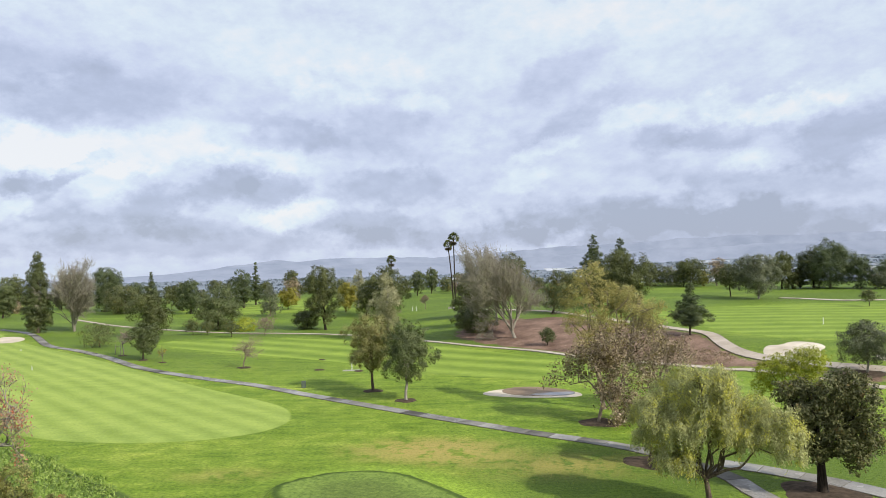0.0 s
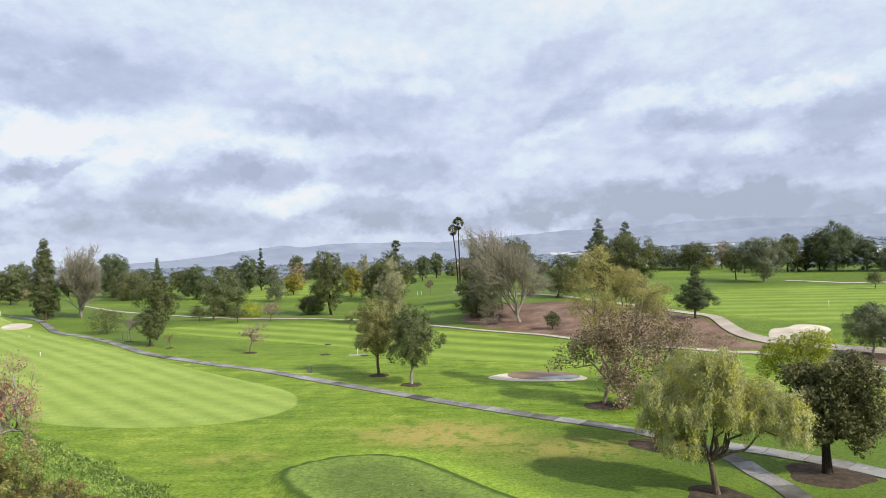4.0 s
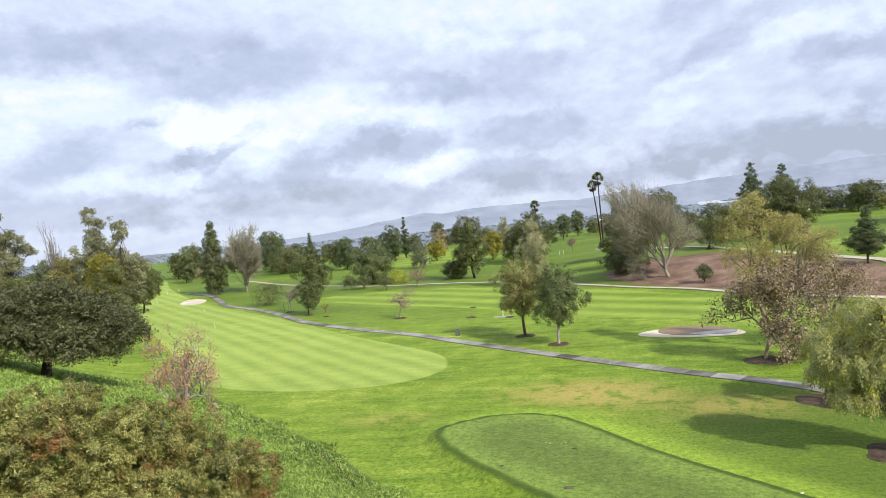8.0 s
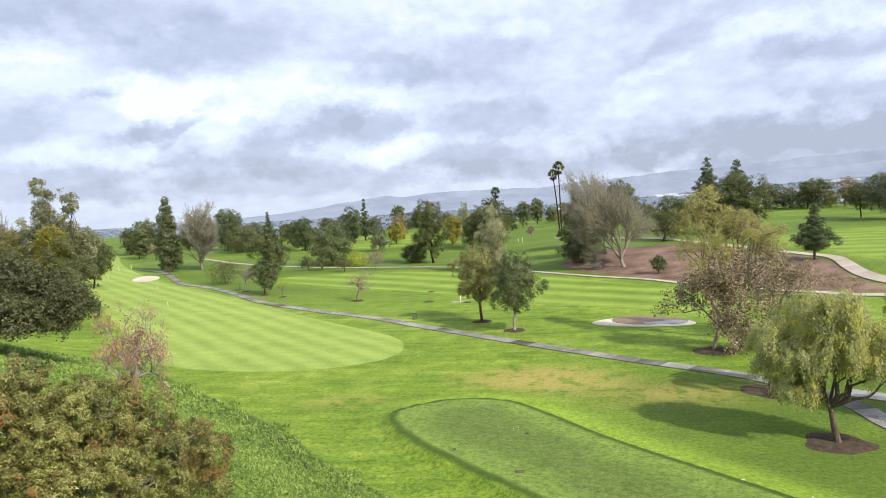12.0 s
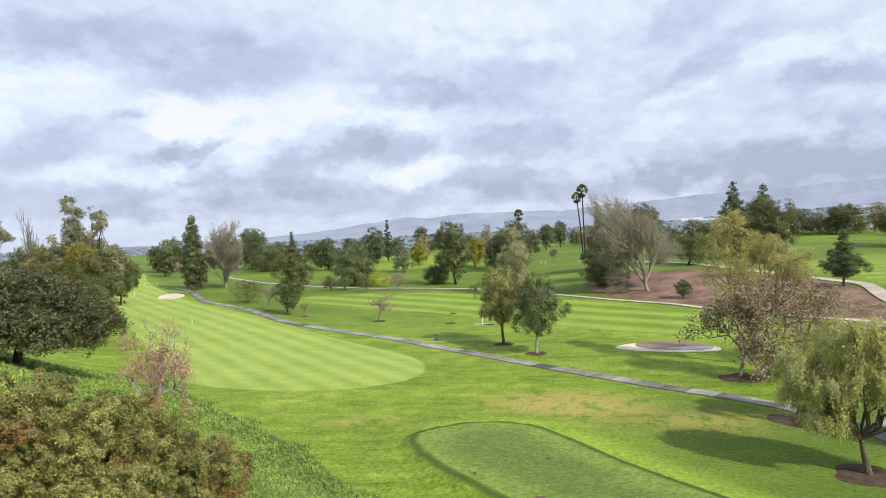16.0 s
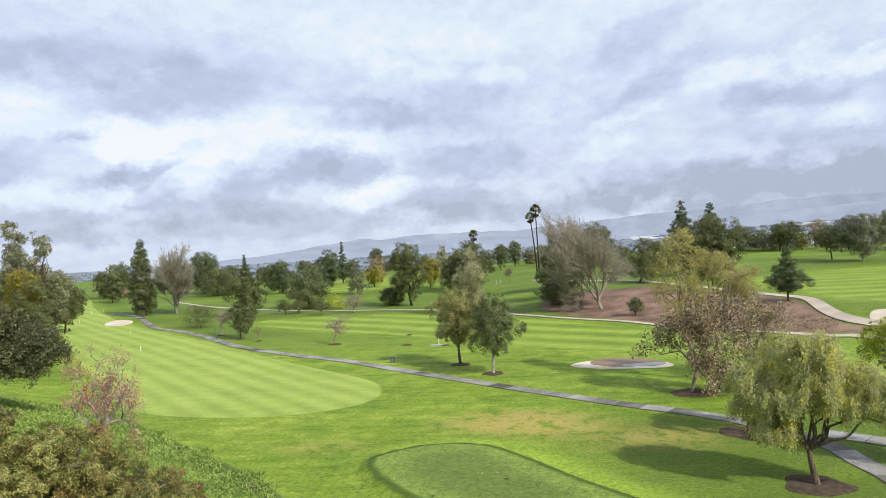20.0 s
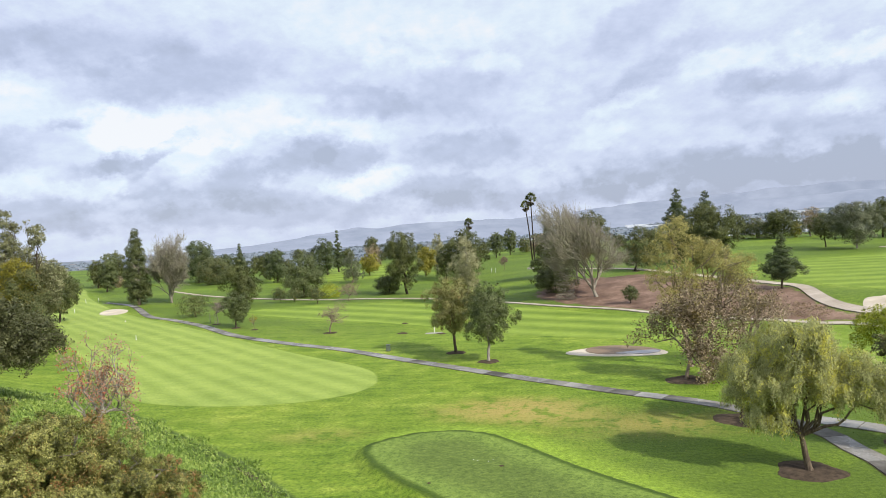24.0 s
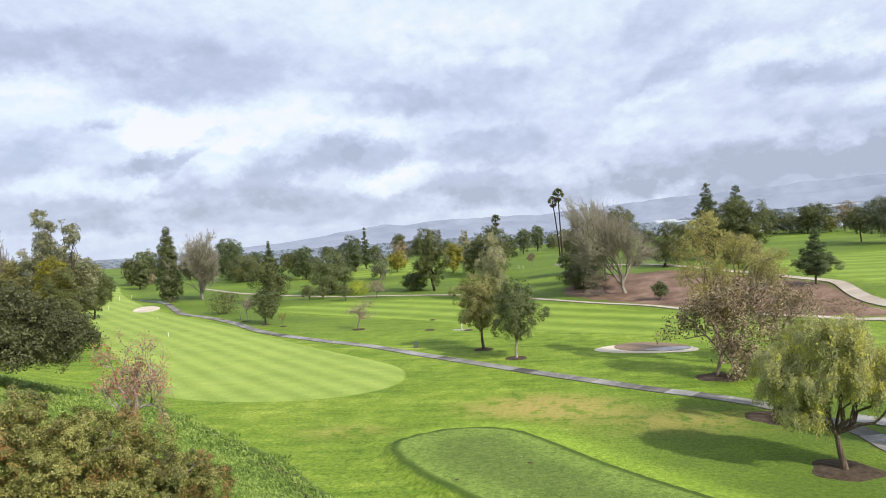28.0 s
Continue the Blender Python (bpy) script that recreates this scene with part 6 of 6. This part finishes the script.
def rough_grass():
    """Tufts of longer grass standing over the near lawn."""
    rng = np.random.default_rng(32)
    n = 200000
    az, r = np.radians(rng.uniform(-40, 36, n)), 26 * (72 / 26) ** rng.uniform(0, 1, n)
    x, y = np.sin(az) * r, np.cos(az) * r
    s = (x + 18.7) * -0.66 + (y - 45.5) * -0.75
    clump = np.sin(x * 0.7 + 2 * np.sin(y * 0.31)) * np.sin(y * 0.9 + 2 * np.sin(x * 0.27)) + rng.normal(size=n) * 0.6
    keep = (s < -1.5) & (inside(TEE, x, y) < -0.2) & (inside(FAIRWAYS[0][0], x, y) < -0.3) & (inside(FAIRWAYS[1][0], x, y) < 0) & (clump > -0.4)
    for line in PATH_LINES:
        pts = np.asarray(line)
        for k in range(len(pts) - 1):
            a, c = pts[k], pts[k + 1]
            e = c - a
            u = np.clip(((x - a[0]) * e[0] + (y - a[1]) * e[1]) / (e @ e), 0, 1)
            keep &= np.hypot(x - a[0] - u * e[0], y - a[1] - u * e[1]) > 1.7
    x, y, r = x[keep], y[keep], r[keep]
    hi = np.clip(r / 60, 0.5, 1.2) * rng.uniform(0.03, 0.075, x.size)
    base = np.stack([x, y, height(x, y) - 0.01], 1)
    turn = rng.uniform(0, 6.283, x.size)
    side = np.stack([np.cos(turn), np.sin(turn), 0 * turn], 1) * (hi * 0.45)[:, None]
    tip = base + np.stack([rng.normal(size=x.size) * hi * 0.5, rng.normal(size=x.size) * hi * 0.5, hi], 1)
    v = np.stack([base - side, base + side, tip], 1).reshape(-1, 3)
    ob = link_mesh("grass", v, np.arange(len(v)).reshape(-1, 3), LEAF["grass"])
    return tagged(ob, "tufts of longer grass in the mown rough", "grass", kind="stuff")


ground_cover()
rough_grass()


def stone(x, y, size, seed):
    rng = np.random.default_rng(seed)
    bm = bmesh.new()
    bmesh.ops.create_icosphere(bm, subdivisions=2, radius=1)
    for v in bm.verts:
        v.co *= 1 + 0.22 * noise.noise(v.co * 1.6 + Vector((seed, 0, 0)))
        v.co = Vector((v.co.x * size, v.co.y * size * 0.7, v.co.z * size * 0.45))
    ob = part("edging_stone", bm, ROCK, None)
    ob.location = (x, y, float(height(x, y)) + size * 0.12)
    ob.rotation_euler = (0, 0, rng.uniform(0, 3))
    return tagged(ob, "dark rough stone edging the ground cover", "stone", "edging stones")


for k, (x, y) in enumerate(STONES):
    stone(x, y, 0.15 + 0.05 * (k % 3), k)


def dark_edge(name, points, width, label, seed):
    """A ragged low dark ridge where mown turf meets planting."""
    line, way = along(points, 0.35)
    rng = np.random.default_rng(seed)
    side = np.stack([way[:, 1], -way[:, 0]], 1)
    verts, faces = [], []
    for k in range(len(line)):
        wid = width * rng.uniform(0.6, 1.3)
        for off, lift in ((-0.5, -0.05), (-0.2, 0.08), (0.2, 0.09), (0.5, -0.05)):
            q = line[k] + side[k] * off * wid
            verts.append((*q, float(height(*q)) + lift * rng.uniform(0.7, 1.3)))
    for k in range(len(line) - 1):
        for c in range(3):
            faces.append((4 * k + c, 4 * k + c + 1, 4 * k + c + 5, 4 * k + c + 4))
    return tagged(link_mesh(name, verts, faces, SOIL, smooth=True), label, "soil edge", kind="structure")


dark_edge("trim_bank", [(-21.2, 48.0), (-19.8, 46.5), (-18.1, 45.0), (-15.1, 40.3), (-13.0, 38.2), (-10.7, 36.0), (-8.8, 34.2), (-6.7, 31.8)], 0.34, "low dark edge between lawn and ground cover", 3)
dark_edge("trim_oak", [(-60.0, 53.6), (-57.0, 53.2), (-54.3, 53.0), (-52.0, 52.9), (-49.0, 52.5), (-46.6, 53.2), (-45.6, 54.4), (-43.6, 55.2)], 0.5, "low dark edge under the evergreen oak", 4)


def leaf_litter():
    """Pale fallen leaves over the lawn beside the pepper trees."""
    rng = np.random.default_rng(77)
    n = 900
    x, y = rng.normal(size=n) * 4.2 + 8.5, rng.normal(size=n) * 3.0 + 56.0
    pos = np.stack([x, y, height(x, y) + 0.05], 1)
    v, f = leaves(pos, rng.normal(size=(n, 3)) * 0.25 + [0, 0, 1], 0.10, 0.06, rng)
    return tagged(link_mesh("fallen_leaves", v, f, LEAF["yellow"]), "pale yellow leaves fallen on the lawn", "leaves", kind="stuff")


leaf_litter()


# ---- small things on the course ----
def rod(name, mat, parent, length, r0, r1, at=(0, 0, 0), way=(0, 0, 1), sides=10):
    a = np.array(at, float)
    d = np.array(way, float)
    d /= np.linalg.norm(d)
    pts = np.array([a, a + d * length * 0.5, a + d * length, a + d * length * 1.001])
    return link_mesh(name, *stem(pts, [r0, (r0 + r1) / 2, r1, 0.001], sides), mat, parent, smooth=True)


def litter_bin(x, y):
    z = float(height(x, y))
    thing = empty_at("litter_bin", x, y, z, "dark green litter bin beside the cart path", "bin")
    for word, lx, ly, z0, z1, mat, bev in (("body", 0.52, 0.48, 0.0, 0.80, BOX_GREEN, 0.05), ("lid", 0.58, 0.54, 0.80, 0.90, BOX_GREEN, 0.03)):
        bm = bmesh.new()
        bmesh.ops.create_cube(bm, size=1)
        for v in bm.verts:
            v.co = Vector((v.co.x * lx, v.co.y * ly, z0 + (v.co.z + 0.5) * (z1 - z0)))
        bmesh.ops.bevel(bm, geom=bm.edges[:], offset=bev, segments=2, affect="EDGES")
        part(word, bm, mat, thing)
    return thing


def marker_post(x, y, high, label, name="marker_post"):
    thing = empty_at(name, x, y, float(height(x, y)) - 0.05, label, "post")
    rod("pole", WHITE, thing, high, 0.05, 0.045)
    rod("foot", WHITE, thing, 0.12, 0.09, 0.06)
    return thing


def tree_stakes(x, y, high, label):
    thing = empty_at("tree_stake", x, y, float(height(x, y)) - 0.05, label, "stake")
    for dx in (-0.5, 0.5):
        rod("stake", BARK["pale"], thing, high, 0.06, 0.05, (dx, 0, 0))
    rod("tie", BARK["pale"], thing, 1.0, 0.025, 0.025, (-0.5, 0, high * 0.8), (1, 0, 0))
    return thing


def rope_fence(a, c, label):
    """A tee rope: a low stake at each end and a slack line between."""
    za, zc = float(height(*a)), float(height(*c))
    thing = empty_at("tee_rope", a[0], a[1], za, label, "rope")
    d = np.array([c[0] - a[0], c[1] - a[1], zc - za])
    rod("stake", YELLOW_ROPE, thing, 0.32, 0.03, 0.025)
    rod("stake", YELLOW_ROPE, thing, 0.32, 0.03, 0.025, d)
    u = np.linspace(0, 1, 14)
    pts = d[None] * u[:, None] + np.stack([0 * u, 0 * u, 0.27 - 0.10 * np.sin(u * math.pi)], 1)
    link_mesh("line", *stem(pts, np.full(14, 0.02), 6), YELLOW_ROPE, thing, smooth=True)
    return thing


def turf_clod(x, y, size, label, mat, seed):
    bm = bmesh.new()
    bmesh.ops.create_icosphere(bm, subdivisions=2, radius=size)
    for v in bm.verts:
        v.co *= 1 + 0.35 * noise.noise(v.co * (2.2 / size) + Vector((seed, 3, 1)))
        v.co.z *= 0.4
        v.co.x *= 1.5
    ob = part("turf_clod", bm, mat, None)
    ob.location = (x, y, float(height(x, y)) + size * 0.15)
    return tagged(ob, label, "clod")


litter_bin(-18.4, 93.1)
marker_post(-65.0, 112.6, 0.75, "white yardage post standing on the striped fairway")
marker_post(71.6, 134.9, 1.3, "white post on the upper fairway")
marker_post(-83.4, 140.8, 0.4, "small white marker on the striped fairway")
rope_fence((11.7, 34.7), (4.0, 31.3), "low yellow rope across the back of the tee")
turf_clod(-2.0, 44.7, 0.11, "brown clod of turf on the tee", SOIL, 1)
turf_clod(-6.3, 41.9, 0.09, "brown clod of turf at the tee edge", SOIL, 2)
turf_clod(9.3, 37.6, 0.07, "pale scrap lying at the tee edge", SAND, 3)


def flat_plate(x, y, lx, ly, label, mat=ROCK):
    bm = bmesh.new()
    bmesh.ops.create_cube(bm, size=1)
    for v in bm.verts:
        v.co = Vector((v.co.x * lx, v.co.y * ly, v.co.z * 0.06))
    bmesh.ops.bevel(bm, geom=bm.edges[:], offset=0.02, segments=1, affect="EDGES")
    ob = part("ground_plate", bm, mat, None)
    ob.location = (x, y, float(height(x, y)) + 0.015)
    return tagged(ob, label, "plate")


flat_plate(-2.2, 38.4, 0.5, 0.3, "grey plate set in the tee turf")


def golf_ball(x, y):
    bm = bmesh.new()
    bmesh.ops.create_icosphere(bm, subdivisions=2, radius=0.022)
    for v in bm.verts:
        v.co *= 1 + 0.03 * noise.noise(v.co * 300)
    ob = part("golf_ball", bm, WHITE, None)
    ob.location = (x, y, float(height(x, y)) + 0.021)
    return tagged(ob, "white golf ball lying on the tee", "ball", "balls on the tee")


for x, y in ((-2.9, 45.6), (-2.6, 45.9), (-3.6, 45.8), (-3.9, 46.0)):
    golf_ball(x, y)


def dry_brush():
    """Dead low plants and litter over the mulch slope."""
    rng = np.random.default_rng(51)
    (x0, y0), (x1, y1), (x2, y2), (x3, y3) = BRUSH
    n = 420
    u, w = rng.uniform(0, 1, n), rng.uniform(0, 1, n)
    x = (x0 * (1 - u) + x1 * u) * (1 - w) + (x3 * (1 - u) + x2 * u) * w
    y = (y0 * (1 - u) + y1 * u) * (1 - w) + (y3 * (1 - u) + y2 * u) * w
    pos = np.repeat(np.stack([x, y, height(x, y)], 1), 16, 0) + rng.normal(size=(n * 16, 3)) * [0.55, 0.55, 0.09] + [0, 0, 0.14]
    v, f = leaves(pos, rng.normal(size=pos.shape) + [0, 0, 0.5], 0.22, 0.07, rng)
    return tagged(link_mesh("dry_brush", v, f, LEAF["mauve"]), "dead brown brush over the mulch slope", "plants", kind="stuff")


dry_brush()


def bench(x, y, label):
    thing = empty_at("bench", x, y, float(height(x, y)), label, "bench")
    for word, cx, cy, cz, lx, ly, lz in (("seat", 0, 0, 0.45, 2.0, 0.45, 0.07), ("backrest", 0, 0.22, 0.75, 2.0, 0.06, 0.38), ("leg", -0.85, 0, 0.2, 0.1, 0.4, 0.45), ("leg", 0.85, 0, 0.2, 0.1, 0.4, 0.45)):
        bm = bmesh.new()
        bmesh.ops.create_cube(bm, size=1)
        for v in bm.verts:
            v.co = Vector((cx + v.co.x * lx, cy + v.co.y * ly, cz + v.co.z * lz))
        bmesh.ops.bevel(bm, geom=bm.edges[:], offset=0.012, segments=1, affect="EDGES")
        part(word, bm, PALE_WOOD, thing)
    return thing


marker_post(-9.6, 217.8, 1.3, "white post in a pair on the far slope")
marker_post(-8.3, 216.5, 1.3, "white post in a pair on the far slope")
marker_post(-112.4, 167.3, 0.9, "white marker post on the far turf")
marker_post(-124.3, 190.5, 1.3, "pale wooden post beside the far fairway")
marker_post(-122.0, 193.0, 1.3, "pale wooden post beside the far fairway")
marker_post(-14.1, 108.6, 2.2, "pale slim stake standing on a slab")
flat_plate(-14.1, 108.0, 2.6, 1.2, "pale concrete plate set in the lawn", PALE_WOOD)
bench(2.2, 205.1, "pale wooden bench on the far slope")
tree_stakes(-59.6, 130.5, 1.9, "pair of pale stakes holding a young tree")
bare_tree(-5.6, 219.2, 4.2, 2.6, 0.0, "tan", "pink", 300, "thin bare sapling on the far slope", 61, 0.5, 5, 0.6, 0.2, 1.4)

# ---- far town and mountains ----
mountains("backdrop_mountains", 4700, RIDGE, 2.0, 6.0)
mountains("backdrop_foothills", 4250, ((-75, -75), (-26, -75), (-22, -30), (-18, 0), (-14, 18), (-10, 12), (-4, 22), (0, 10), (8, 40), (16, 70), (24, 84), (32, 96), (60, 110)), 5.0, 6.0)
rng = np.random.default_rng(21)
for k in range(150):
    az = radians(rng.uniform(-34, 33) if k % 4 else rng.uniform(2, 30))
    r = rng.uniform(1500, 3900)
    big_one = k % 3 == 0
    far_building(math.sin(az) * r, math.cos(az) * r, rng.uniform(60, 170) * (1.0 if az > 0.03 else 0.4) if big_one else rng.uniform(12, 34), rng.uniform(30, 60) if big_one else rng.uniform(10, 20),
                 rng.uniform(6, 9) if big_one else rng.uniform(4, 8), -az + rng.uniform(-0.4, 0.4), ROOF if big_one and az > -0.05 else HOUSE,
                 "far white warehouse in the hazy valley town" if big_one else "far pale house in the hazy valley town")


def town_wood(seed):
    """Far street trees and copses of the valley, too small to tell apart."""
    rng = np.random.default_rng(seed)
    n = 2600
    az, r = np.radians(rng.uniform(-48, 36, n)), rng.uniform(1500, 3900, n)
    x, y = np.sin(az) * r, np.cos(az) * r
    size = rng.uniform(4, 10, n)
    base = np.stack([x, y, height(x, y)], 1)
    per = 10
    way = rng.normal(size=(n, per, 3))
    pos = base[:, None] + way * (size * 0.8)[:, None, None] * [1, 1, 0.4] + np.stack([0 * size, 0 * size, size * 0.55], 1)[:, None]
    nrm = way.reshape(-1, 3) + [0, -0.4, 0.4]
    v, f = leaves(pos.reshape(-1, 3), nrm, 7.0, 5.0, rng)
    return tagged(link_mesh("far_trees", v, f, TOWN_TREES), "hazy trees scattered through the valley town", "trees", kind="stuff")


town_wood(41)
